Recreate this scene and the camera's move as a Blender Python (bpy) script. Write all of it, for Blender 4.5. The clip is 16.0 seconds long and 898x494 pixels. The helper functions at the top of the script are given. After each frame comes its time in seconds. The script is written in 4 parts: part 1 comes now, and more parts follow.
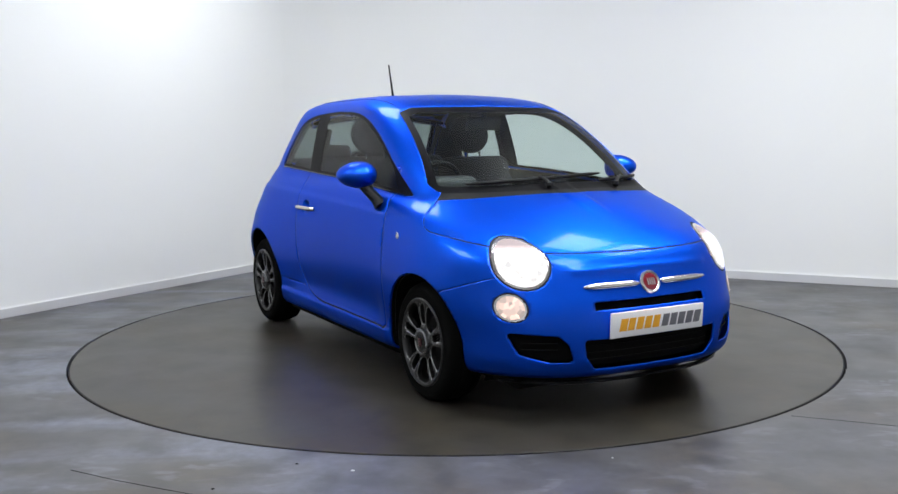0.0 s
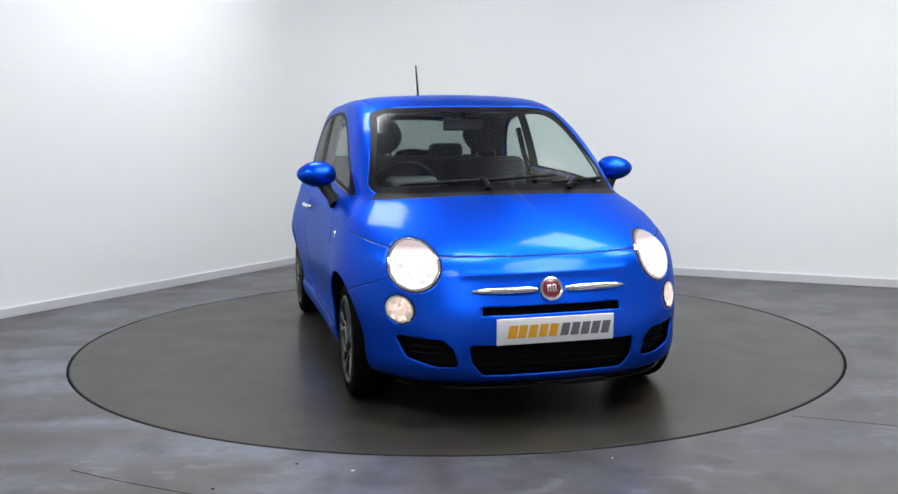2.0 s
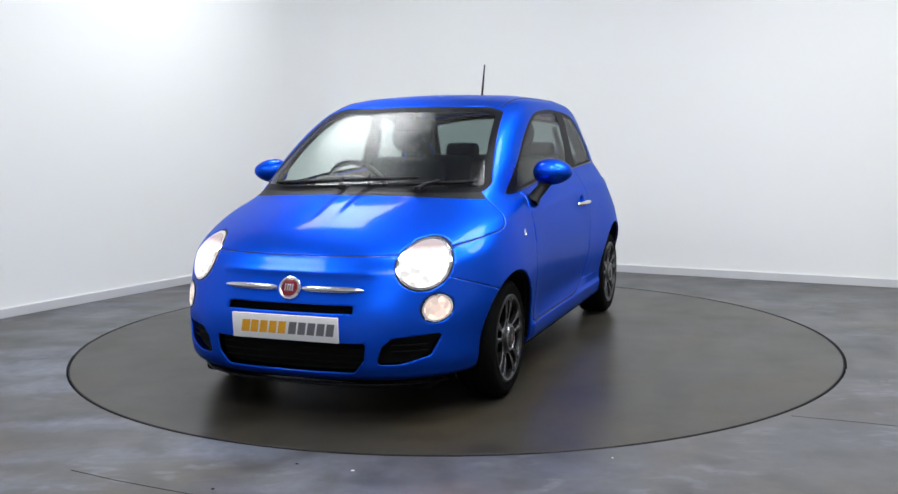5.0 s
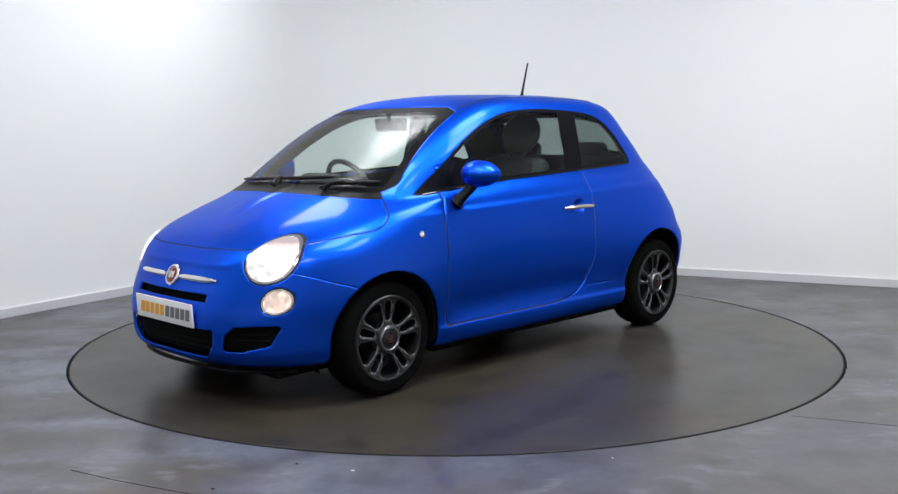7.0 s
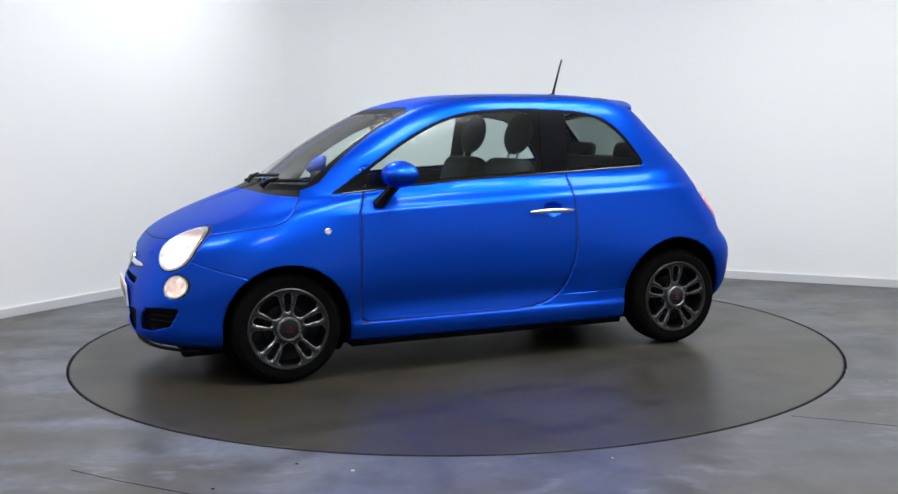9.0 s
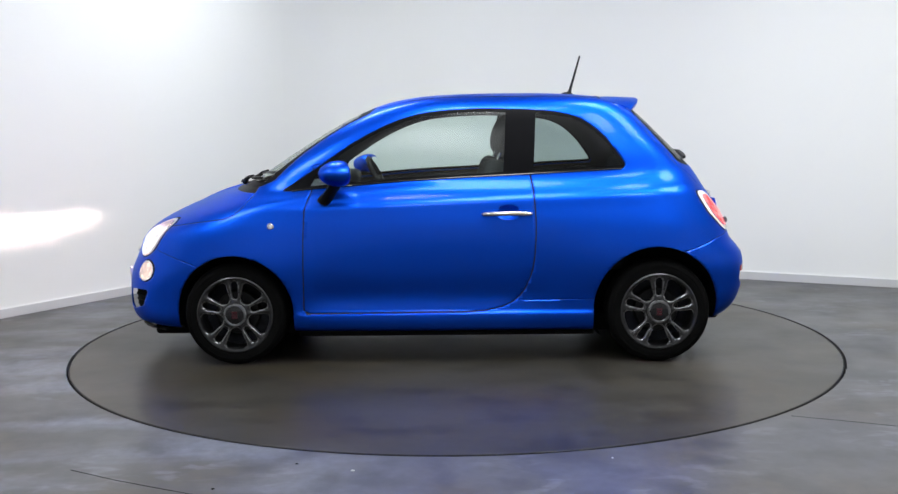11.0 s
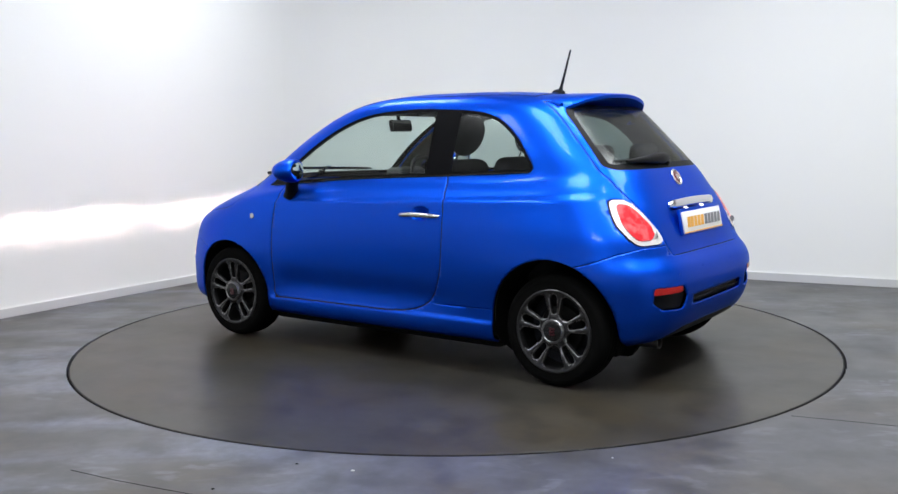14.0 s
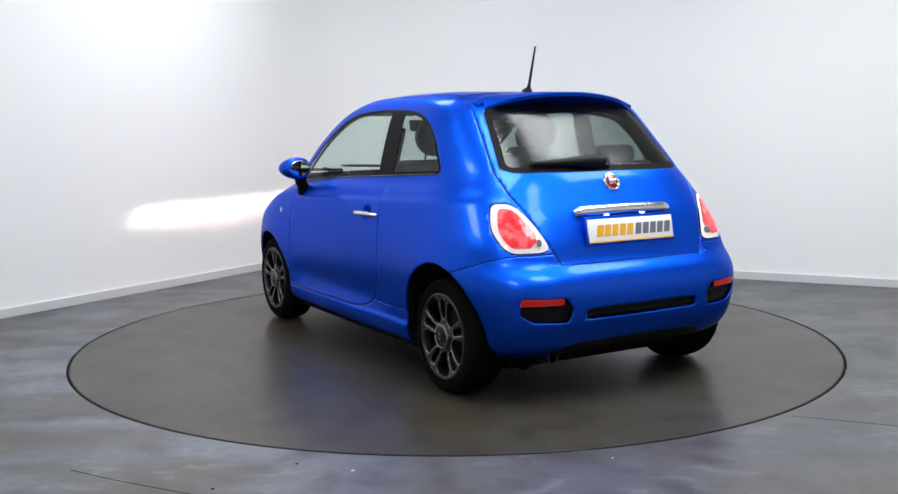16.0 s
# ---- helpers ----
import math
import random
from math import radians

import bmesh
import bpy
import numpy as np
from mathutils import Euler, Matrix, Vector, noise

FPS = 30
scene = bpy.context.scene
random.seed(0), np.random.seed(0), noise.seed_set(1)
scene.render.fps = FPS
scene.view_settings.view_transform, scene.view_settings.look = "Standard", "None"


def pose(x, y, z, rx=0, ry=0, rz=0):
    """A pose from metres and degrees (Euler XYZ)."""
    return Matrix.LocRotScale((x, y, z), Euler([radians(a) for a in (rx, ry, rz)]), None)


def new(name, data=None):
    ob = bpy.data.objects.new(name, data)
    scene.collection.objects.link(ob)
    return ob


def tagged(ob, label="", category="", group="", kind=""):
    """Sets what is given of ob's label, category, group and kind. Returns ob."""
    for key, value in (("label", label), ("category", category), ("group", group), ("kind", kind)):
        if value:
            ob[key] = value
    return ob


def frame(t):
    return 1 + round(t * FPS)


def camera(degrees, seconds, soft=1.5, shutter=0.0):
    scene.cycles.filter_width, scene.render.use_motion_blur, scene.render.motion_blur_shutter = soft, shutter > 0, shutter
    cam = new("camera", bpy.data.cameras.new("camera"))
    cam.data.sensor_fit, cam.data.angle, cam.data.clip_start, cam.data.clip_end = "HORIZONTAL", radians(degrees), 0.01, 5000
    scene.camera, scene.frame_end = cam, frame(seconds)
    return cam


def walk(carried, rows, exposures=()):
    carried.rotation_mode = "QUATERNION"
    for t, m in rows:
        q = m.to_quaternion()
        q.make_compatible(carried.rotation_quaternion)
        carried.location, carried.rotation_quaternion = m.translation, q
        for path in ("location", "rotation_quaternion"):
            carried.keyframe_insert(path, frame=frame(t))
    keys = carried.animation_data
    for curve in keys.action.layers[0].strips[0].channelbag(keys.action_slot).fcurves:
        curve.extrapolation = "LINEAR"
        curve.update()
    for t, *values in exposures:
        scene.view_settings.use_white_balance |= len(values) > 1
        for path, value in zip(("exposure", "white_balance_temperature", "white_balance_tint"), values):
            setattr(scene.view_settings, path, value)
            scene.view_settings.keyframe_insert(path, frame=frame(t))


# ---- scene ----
# ---------------------------------------------------------------- camera
cam = camera(50.04, 16.0, soft=1.5)
EYE = Matrix(((0.99992838, 0.01062039, 0.00551762, 0.0),
              (0.00423384, 0.11731484, -0.99308575, -5.8678),
              (-0.01119425, 0.99303798, 0.11726147, 1.2481),
              (0, 0, 0, 1)))
walk(cam, [(0, EYE), (16.0, EYE)], exposures=[(0, 0.0, 6500, 10), (16.0, 0.0, 6500, 10)])

# heading of the turntable, seconds and degrees
TURN = [(0, -60.9), (0.5, -62.2), (1.0, -65.25), (1.5, -69.8), (2.0, -75.6), (2.5, -81.5), (3.0, -87.4),
        (3.5, -93.25), (4.0, -99.15), (5.25, -113.8), (6.5, -128.45), (7.0, -134.4), (7.5, -140.3),
        (8.0, -146.25), (8.5, -152.1), (9.0, -158.1), (10.25, -172.1), (11.5, -186.2), (12.0, -192.0),
        (12.5, -197.75), (13.0, -203.6), (13.5, -209.45), (14.0, -215.4), (14.5, -221.35), (15.0, -227.3),
        (15.5, -233.25), (16.0, -239.2)]

# ---------------------------------------------------------------- light
world = bpy.data.worlds.new("world")
scene.world = world
world.use_nodes = True
sky = world.node_tree.nodes.new("ShaderNodeTexSky")
sky.sky_type = 'NISHITA'
sky.sun_disc = False
world.node_tree.links.new(sky.outputs[0], world.node_tree.nodes["Background"].inputs[0])
world.node_tree.nodes["Background"].inputs[1].default_value = 0.05

ROOM_H = 3.6
LAMP_SPOTS = [(-1.25, 1.25), (1.6, -0.4), (2.9, -0.9), (-2.9, -2.2), (0.2, -1.9), (1.9, -2.9), (-0.3, -5.0)]
LAMP_POWER = 66.0
# ---------------------------------------------------------------- materials
def material(name):
    m = bpy.data.materials.new(name)
    m.use_nodes = True
    return m, m.node_tree.nodes, m.node_tree.links, m.node_tree.nodes["Principled BSDF"]


def plain(name, colour, rough=0.5, metal=0.0, vary=0.12, scale=40.0, bump=0.0, coat=0.0, spec=0.5):
    """A surface with slight mottling in colour, gloss and relief, in object space."""
    m, n, l, b = material(name)
    co = n.new("ShaderNodeTexCoord")
    t = n.new("ShaderNodeTexNoise")
    t.inputs["Scale"].default_value = scale
    t.inputs["Detail"].default_value = 6
    l.new(co.outputs["Object"], t.inputs["Vector"])
    r = n.new("ShaderNodeMapRange")
    r.inputs[3].default_value, r.inputs[4].default_value = 1 - vary, 1 + vary
    l.new(t.outputs[0], r.inputs[0])
    mul = n.new("ShaderNodeMix")
    mul.data_type, mul.blend_type = 'RGBA', 'MULTIPLY'
    mul.inputs[0].default_value = 1
    mul.inputs[6].default_value = (*colour, 1)
    l.new(r.outputs[0], mul.inputs[7])
    l.new(mul.outputs[2], b.inputs["Base Color"])
    r2 = n.new("ShaderNodeMapRange")
    r2.inputs[3].default_value, r2.inputs[4].default_value = max(0.02, rough * 0.85), min(1, rough * 1.15)
    l.new(t.outputs[0], r2.inputs[0])
    l.new(r2.outputs[0], b.inputs["Roughness"])
    b.inputs["Metallic"].default_value = metal
    b.inputs["Coat Weight"].default_value = coat
    b.inputs["Specular IOR Level"].default_value = spec
    if bump:
        bp = n.new("ShaderNodeBump")
        bp.inputs["Strength"].default_value = bump
        bp.inputs["Distance"].default_value = 0.002
        l.new(t.outputs[0], bp.inputs["Height"])
        l.new(bp.outputs[0], b.inputs["Normal"])
    return m


def glowing(name, colour, strength, through_mix=0.0, base=(0.8, 0.8, 0.8)):
    """A lit lens: gives off light, and lets part of the light behind it pass."""
    m, n, l, b = material(name)
    b.inputs["Base Color"].default_value = (*base, 1)
    b.inputs["Roughness"].default_value = 0.08
    b.inputs["Emission Color"].default_value = (*colour, 1)
    b.inputs["Emission Strength"].default_value = strength
    if through_mix:
        t = n.new("ShaderNodeBsdfTransparent")
        mx = n.new("ShaderNodeMixShader")
        mx.inputs[0].default_value = through_mix
        l.new(b.outputs[0], mx.inputs[1])
        l.new(t.outputs[0], mx.inputs[2])
        l.new(mx.outputs[0], n["Material Output"].inputs["Surface"])
    return m


def lamp_lens(name, colour, strength, upper, cells, low=0.6, through_mix=0.0, base=(0.5, 0.5, 0.5), pale=None):
    """A lit lens with moulded facets; above the height upper a dim emission paints in the pinkish reflector."""
    m, n, l, b = material(name)
    co = n.new("ShaderNodeTexCoord")
    v = n.new("ShaderNodeTexVoronoi")
    v.inputs["Scale"].default_value = cells
    l.new(co.outputs["Object"], v.inputs["Vector"])
    sep = n.new("ShaderNodeSeparateXYZ")
    l.new(co.outputs["Object"], sep.inputs[0])
    r = n.new("ShaderNodeMapRange")
    r.inputs[1].default_value, r.inputs[2].default_value = 0.0, 0.9
    r.inputs[3].default_value, r.inputs[4].default_value = strength * low, strength
    l.new(v.outputs["Color"], r.inputs[0])
    z = n.new("ShaderNodeMapRange")
    z.inputs[1].default_value, z.inputs[2].default_value = upper - 0.012, upper + 0.012
    l.new(sep.outputs[2], z.inputs[0])
    dim = n.new("ShaderNodeMix")
    dim.inputs[3].default_value = 0.50
    l.new(z.outputs[0], dim.inputs[0])
    l.new(r.outputs[0], dim.inputs[2])
    col = n.new("ShaderNodeMix")
    col.data_type = 'RGBA'
    col.inputs[6].default_value, col.inputs[7].default_value = (*colour, 1), (1.0, 0.50, 0.48, 1)
    l.new(z.outputs[0], col.inputs[0])
    if pale:
        patch = n.new("ShaderNodeTexNoise")
        patch.inputs["Scale"].default_value = 16
        l.new(co.outputs["Object"], patch.inputs["Vector"])
        edge = n.new("ShaderNodeMapRange")
        edge.inputs[1].default_value, edge.inputs[2].default_value = 0.48, 0.62
        l.new(patch.outputs[0], edge.inputs[0])
        two = n.new("ShaderNodeMix")
        two.data_type = 'RGBA'
        l.new(edge.outputs[0], two.inputs[0])
        l.new(col.outputs[2], two.inputs[6])
        two.inputs[7].default_value = (*pale, 1)
        col = two
    l.new(col.outputs[2], b.inputs["Emission Color"])
    l.new(dim.outputs[0], b.inputs["Emission Strength"])
    b.inputs["Base Color"].default_value = (*base, 1)
    b.inputs["Roughness"].default_value = 0.1
    bp = n.new("ShaderNodeBump")
    bp.inputs["Strength"].default_value = 0.25
    bp.inputs["Distance"].default_value = 0.002
    l.new(v.outputs["Distance"], bp.inputs["Height"])
    l.new(bp.outputs[0], b.inputs["Normal"])
    if through_mix:
        t = n.new("ShaderNodeBsdfTransparent")
        mx = n.new("ShaderNodeMixShader")
        mx.inputs[0].default_value = through_mix
        l.new(b.outputs[0], mx.inputs[1])
        l.new(t.outputs[0], mx.inputs[2])
        l.new(mx.outputs[0], n["Material Output"].inputs["Surface"])
    return m


def tinted_glass(name, tint, gloss=0.035):
    """Thin automotive glass: a tinted see-through sheet with a clear reflection."""
    m, n, l, b = material(name)
    t = n.new("ShaderNodeBsdfTransparent")
    t.inputs[0].default_value = (*tint, 1)
    g = n.new("ShaderNodeBsdfGlossy")
    g.inputs["Roughness"].default_value = 0.22
    lw = n.new("ShaderNodeLayerWeight")
    lw.inputs[0].default_value = 0.5
    pw = n.new("ShaderNodeMath")
    pw.operation = 'POWER'
    pw.inputs[1].default_value = 5.0
    l.new(lw.outputs["Facing"], pw.inputs[0])
    fr = n.new("ShaderNodeMapRange")
    fr.inputs[3].default_value, fr.inputs[4].default_value = gloss, 0.6
    l.new(pw.outputs[0], fr.inputs[0])
    mx = n.new("ShaderNodeMixShader")
    l.new(fr.outputs[0], mx.inputs[0])
    l.new(t.outputs[0], mx.inputs[1])
    l.new(g.outputs[0], mx.inputs[2])
    l.new(mx.outputs[0], n["Material Output"].inputs["Surface"])
    return m


def car_paint(name):
    m, n, l, b = material(name)
    co = n.new("ShaderNodeTexCoord")
    flake = n.new("ShaderNodeTexVoronoi")
    flake.inputs["Scale"].default_value = 900
    l.new(co.outputs["Object"], flake.inputs["Vector"])
    soft = n.new("ShaderNodeTexNoise")
    soft.inputs["Scale"].default_value = 2.2
    soft.inputs["Detail"].default_value = 5
    l.new(co.outputs["Object"], soft.inputs["Vector"])
    ramp = n.new("ShaderNodeMix")
    ramp.data_type = 'RGBA'
    ramp.inputs[6].default_value = (0.002, 0.060, 0.56, 1)
    ramp.inputs[7].default_value = (0.004, 0.095, 0.76, 1)
    l.new(flake.outputs["Color"], ramp.inputs[0])
    l.new(ramp.outputs[2], b.inputs["Base Color"])
    r = n.new("ShaderNodeMapRange")
    r.inputs[3].default_value, r.inputs[4].default_value = 0.37, 0.43
    l.new(soft.outputs[0], r.inputs[0])
    l.new(r.outputs[0], b.inputs["Roughness"])
    b.inputs["Metallic"].default_value = 0.95
    b.inputs["Specular Tint"].default_value = (0.12, 0.42, 0.60, 1)
    b.inputs["Coat Weight"].default_value = 0.22
    b.inputs["Coat Roughness"].default_value = 0.09
    return m


def concrete(name, colour, seed, rough=(0.28, 0.5), streak=1.0, marks=1.0, spec=0.42):
    """Worn painted concrete: cloudy tone, brown stains, dragged damp streaks, fine pits."""
    m, n, l, b = material(name)
    co = n.new("ShaderNodeTexCoord")
    mp = n.new("ShaderNodeMapping")
    mp.inputs["Location"].default_value = (seed, seed * 0.7, 0)
    l.new(co.outputs["Object"], mp.inputs["Vector"])

    def cloud(scale, detail, stretch=None, distort=0.0):
        t = n.new("ShaderNodeTexNoise")
        t.inputs["Scale"].default_value = scale
        t.inputs["Detail"].default_value = detail
        t.inputs["Distortion"].default_value = distort
        src = mp
        if stretch:
            src = n.new("ShaderNodeMapping")
            src.inputs["Scale"].default_value = stretch[:3]
            src.inputs["Rotation"].default_value = (0, 0, radians(stretch[3]))
            l.new(mp.outputs[0], src.inputs["Vector"])
        l.new(src.outputs[0], t.inputs["Vector"])
        return t

    def ranged(src, a, z, lo, hi):
        r = n.new("ShaderNodeMapRange")
        for k, v in zip((1, 2, 3, 4), (a, z, lo, hi)):
            r.inputs[k].default_value = v
        l.new(src.outputs[0], r.inputs[0])
        return r

    def blend(fac, one, two, mode='MIX'):
        x = n.new("ShaderNodeMix")
        x.data_type, x.blend_type = 'RGBA', mode
        l.new(fac.outputs[0], x.inputs[0])
        for k, v in ((6, one), (7, two)):
            if isinstance(v, tuple):
                x.inputs[k].default_value = (*v, 1)
            else:
                l.new(v.outputs[2], x.inputs[k])
        return x

    big = cloud(0.9, 6)
    fine = cloud(22, 9)
    pits = cloud(160, 3)
    drag = cloud(1.0, 9, (0.65, 2.4, 1, -14), 0.5)
    scuff = cloud(7.0, 9, (0.7, 1.8, 1, 8), 0.8)
    where = cloud(1.7, 4)
    c = colour
    tone = blend(ranged(big, 0.40, 0.62, 0, 1), tuple(v * 0.76 for v in c), tuple(v * 1.2 for v in c))
    tone = blend(ranged(cloud(1.4, 7), 0.44, 0.62, 0, 0.8), tone, (c[0] * 1.08, c[1] * 0.92, c[2] * 0.66))
    # damp streaks lie thickest on one side of the room
    part_x = n.new("ShaderNodeSeparateXYZ")
    l.new(co.outputs["Object"], part_x.inputs[0])
    wet = n.new("ShaderNodeMath")
    wet.operation = 'MULTIPLY'
    l.new(ranged(part_x, 0.8, -1.2, 0.15, 1.0).outputs[0], wet.inputs[0])
    l.new(ranged(drag, 0.45, 0.60, 0, 0.95 * streak).outputs[0], wet.inputs[1])
    tone = blend(wet, tone, (c[0] * 2.2, c[1] * 2.4, c[2] * 2.9))
    mark = n.new("ShaderNodeMath")
    mark.operation = 'MULTIPLY'
    l.new(ranged(scuff, 0.54, 0.61, 0, 0.7 * marks).outputs[0], mark.inputs[0])
    l.new(ranged(where, 0.46, 0.60, 0, 1).outputs[0], mark.inputs[1])
    tone = blend(mark, tone, (c[0] * 2.3, c[1] * 2.4, c[2] * 2.6))
    tone = blend(ranged(cloud(4.5, 8), 0.50, 0.64, 0, 0.65), tone, tuple(v * 0.5 for v in c))
    tone = blend(ranged(fine, 0.35, 0.65, 0.0, 0.35), tone, tuple(v * 0.62 for v in c))
    l.new(tone.outputs[2], b.inputs["Base Color"])
    l.new(ranged(cloud(2.6, 7), 0.3, 0.7, *rough).outputs[0], b.inputs["Roughness"])
    b.inputs["Specular IOR Level"].default_value = spec
    bp = n.new("ShaderNodeBump")
    bp.inputs["Strength"].default_value = 0.05
    bp.inputs["Distance"].default_value = 0.002
    l.new(pits.outputs[0], bp.inputs["Height"])
    l.new(bp.outputs[0], b.inputs["Normal"])
    return m


M_WALL = plain("white_wall_paint", (0.80, 0.80, 0.785), 0.55, vary=0.015, scale=1.3, bump=0.03)
M_CEIL = plain("ceiling_paint", (0.78, 0.78, 0.76), 0.8, vary=0.02, scale=3)
M_SKIRT = plain("skirting_paint", (0.55, 0.55, 0.56), 0.4, vary=0.04, scale=8)
M_FLOOR = concrete("concrete_floor", (0.059, 0.058, 0.062), 3.1, (0.30, 0.44), 1.0)
M_TABLE = concrete("turntable_deck", (0.039, 0.036, 0.030), 11.7, (0.28, 0.34), 0.2, 0.12, 0.20)
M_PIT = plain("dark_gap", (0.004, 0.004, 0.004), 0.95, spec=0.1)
M_PAINT = car_paint("satin_blue_paint")
M_GAP = plain("panel_gap", (0.004, 0.005, 0.012), 0.8)
M_BLACK = plain("black_plastic", (0.005, 0.005, 0.006), 0.5, bump=0.1, scale=300, spec=0.16)
M_GLOSSBLACK = plain("gloss_black_trim", (0.008, 0.008, 0.009), 0.18)
M_RUBBER = plain("tyre_rubber", (0.004, 0.004, 0.004), 0.9, bump=0.12, scale=200, spec=0.04)
M_BORDER = plain("black_glass_border", (0.003, 0.003, 0.004), 0.45, spec=0.06)
M_RIM = plain("gunmetal_alloy", (0.060, 0.060, 0.063), 0.32, 0.9, scale=60)
M_RIMEDGE = plain("bright_alloy", (0.25, 0.25, 0.26), 0.28, 0.9)
M_CHROME = plain("chrome", (0.72, 0.72, 0.73), 0.17, 1.0, vary=0.03)
M_SATIN = plain("satin_silver", (0.62, 0.60, 0.57), 0.25, 0.9, vary=0.04)
M_SEAT = plain("dark_seat_cloth", (0.020, 0.021, 0.024), 0.85, bump=0.3, scale=400)
M_TRIM = plain("cabin_trim", (0.018, 0.020, 0.022), 0.6, bump=0.1, scale=200)
M_PALE = plain("pale_cabin_plastic", (0.16, 0.17, 0.17), 0.5)
M_GLASS = tinted_glass("screen_glass", (0.80, 0.88, 0.85))
M_GLASSDARK = tinted_glass("dark_glass", (0.56, 0.64, 0.62))
M_GLASSREAR = tinted_glass("rear_glass", (0.28, 0.33, 0.32))
M_LENS = lamp_lens("headlamp_lens", (1.0, 0.97, 0.95), 2.4, 0.752, 45, 0.42, 0.5)
M_FOGLENS = lamp_lens("running_lamp_lens", (1.0, 0.74, 0.62), 1.05, 2.0, 38, 0.15, 0.0, (0.35, 0.3, 0.28))
M_BULB = glowing("headlamp_bulb", (1.0, 0.69, 0.64), 150000.0)
# added emitter, no real bulb: spreads pink spill over wall and floor
M_SPILLGLOW = glowing("spill_glow", (1.0, 0.46, 0.42), 750.0)
M_TAILRED = lamp_lens("tail_lamp_red", (1.0, 0.07, 0.09), 0.80, 2.0, 34, 0.3, 0.0, (0.40, 0.01, 0.015), (1.0, 0.30, 0.32))
M_TAILCLEAR = plain("tail_lamp_surround", (0.70, 0.66, 0.66), 0.15)
M_RED = plain("red_reflector", (0.45, 0.01, 0.008), 0.2)
M_MAROON = plain("maroon_enamel", (0.16, 0.006, 0.015), 0.2, coat=0.5)
M_DULLRED = plain("dull_red_print", (0.045, 0.003, 0.008), 0.4)
M_BARREL = plain("wheel_barrel", (0.018, 0.018, 0.019), 0.4, 0.7)
M_PLATE = plain("plate_white", (0.78, 0.78, 0.80), 0.35, vary=0.02)
M_GOLD = plain("amber_print", (0.75, 0.36, 0.02), 0.4)
M_GREY = plain("grey_print", (0.14, 0.14, 0.16), 0.4)
M_PLATELAMP = glowing("plate_lamp", (1.0, 0.98, 0.95), 3.0)
M_MIRROR = plain("mirror_glass", (0.85, 0.88, 0.87), 0.02, 1.0, vary=0.0)
M_WHITE = plain("white_speck", (0.8, 0.8, 0.78), 0.6)
# ---------------------------------------------------------------- mesh helpers
def mesh_object(name, verts, faces, mat=None, smooth=False):
    me = bpy.data.meshes.new(name)
    me.from_pydata([tuple(map(float, v)) for v in verts], [], [tuple(f) for f in faces])
    me.validate()
    if mat:
        me.materials.append(mat)
    if smooth:
        me.shade_smooth()
    return new(name, me)


def part(name, bm, mat, parent, label="", smooth=True):
    me = bpy.data.meshes.new(name)
    bm.to_mesh(me)
    bm.free()
    me.materials.append(mat)
    if smooth:
        me.shade_smooth()
        me.set_sharp_from_angle(angle=radians(38))
    ob = new(name, me)
    ob.parent = parent
    return tagged(ob, label) if label else ob


def box_bm(sx, sy, sz, m=None, bevel=0.0, seg=2):
    bm = bmesh.new()
    bmesh.ops.create_cube(bm, size=1, matrix=(m or Matrix()) @ Matrix.Diagonal((sx, sy, sz, 1)))
    if bevel:
        bmesh.ops.bevel(bm, geom=bm.edges[:], offset=bevel, segments=seg, profile=0.5, affect='EDGES')
    return bm


def lathe_bm(profile, steps=48, m=None):
    """Turns a profile of (radius, height) pairs about the local z axis."""
    bm = bmesh.new()
    rings = []
    for r, z in profile:
        if r < 1e-6:
            rings.append([bm.verts.new((0, 0, z))])
        else:
            rings.append([bm.verts.new((r * math.cos(2 * math.pi * k / steps), r * math.sin(2 * math.pi * k / steps), z)) for k in range(steps)])
    for a, b in zip(rings, rings[1:]):
        for k in range(steps):
            q = (k + 1) % steps
            if len(a) == 1 and len(b) == 1:
                continue
            if len(a) == 1:
                bm.faces.new((a[0], b[q], b[k]))
            elif len(b) == 1:
                bm.faces.new((a[k], a[q], b[0]))
            else:
                bm.faces.new((a[k], a[q], b[q], b[k]))
    bmesh.ops.recalc_face_normals(bm, faces=bm.faces[:])
    if m:
        bm.transform(m)
    return bm


def tube_bm(points, radius, sides=8, taper=None, flat=1.0):
    """A round bar along a line of points; taper gives a radius factor per point."""
    bm = bmesh.new()
    pts = [Vector(p) for p in points]
    rings = []
    for i, p in enumerate(pts):
        d = (pts[min(i + 1, len(pts) - 1)] - pts[max(i - 1, 0)]).normalized()
        up = Vector((0, 0, 1)) if abs(d.z) < 0.9 else Vector((1, 0, 0))
        a = d.cross(up).normalized()
        b = a.cross(d).normalized()
        r = radius * (taper[i] if taper else 1)
        rings.append([bm.verts.new(p + a * r * math.cos(2 * math.pi * k / sides) + b * r * flat * math.sin(2 * math.pi * k / sides)) for k in range(sides)])
    for a, b in zip(rings, rings[1:]):
        for k in range(sides):
            bm.faces.new((a[k], a[(k + 1) % sides], b[(k + 1) % sides], b[k]))
    bm.faces.new(rings[0][::-1])
    bm.faces.new(rings[-1])
    bmesh.ops.recalc_face_normals(bm, faces=bm.faces[:])
    return bm


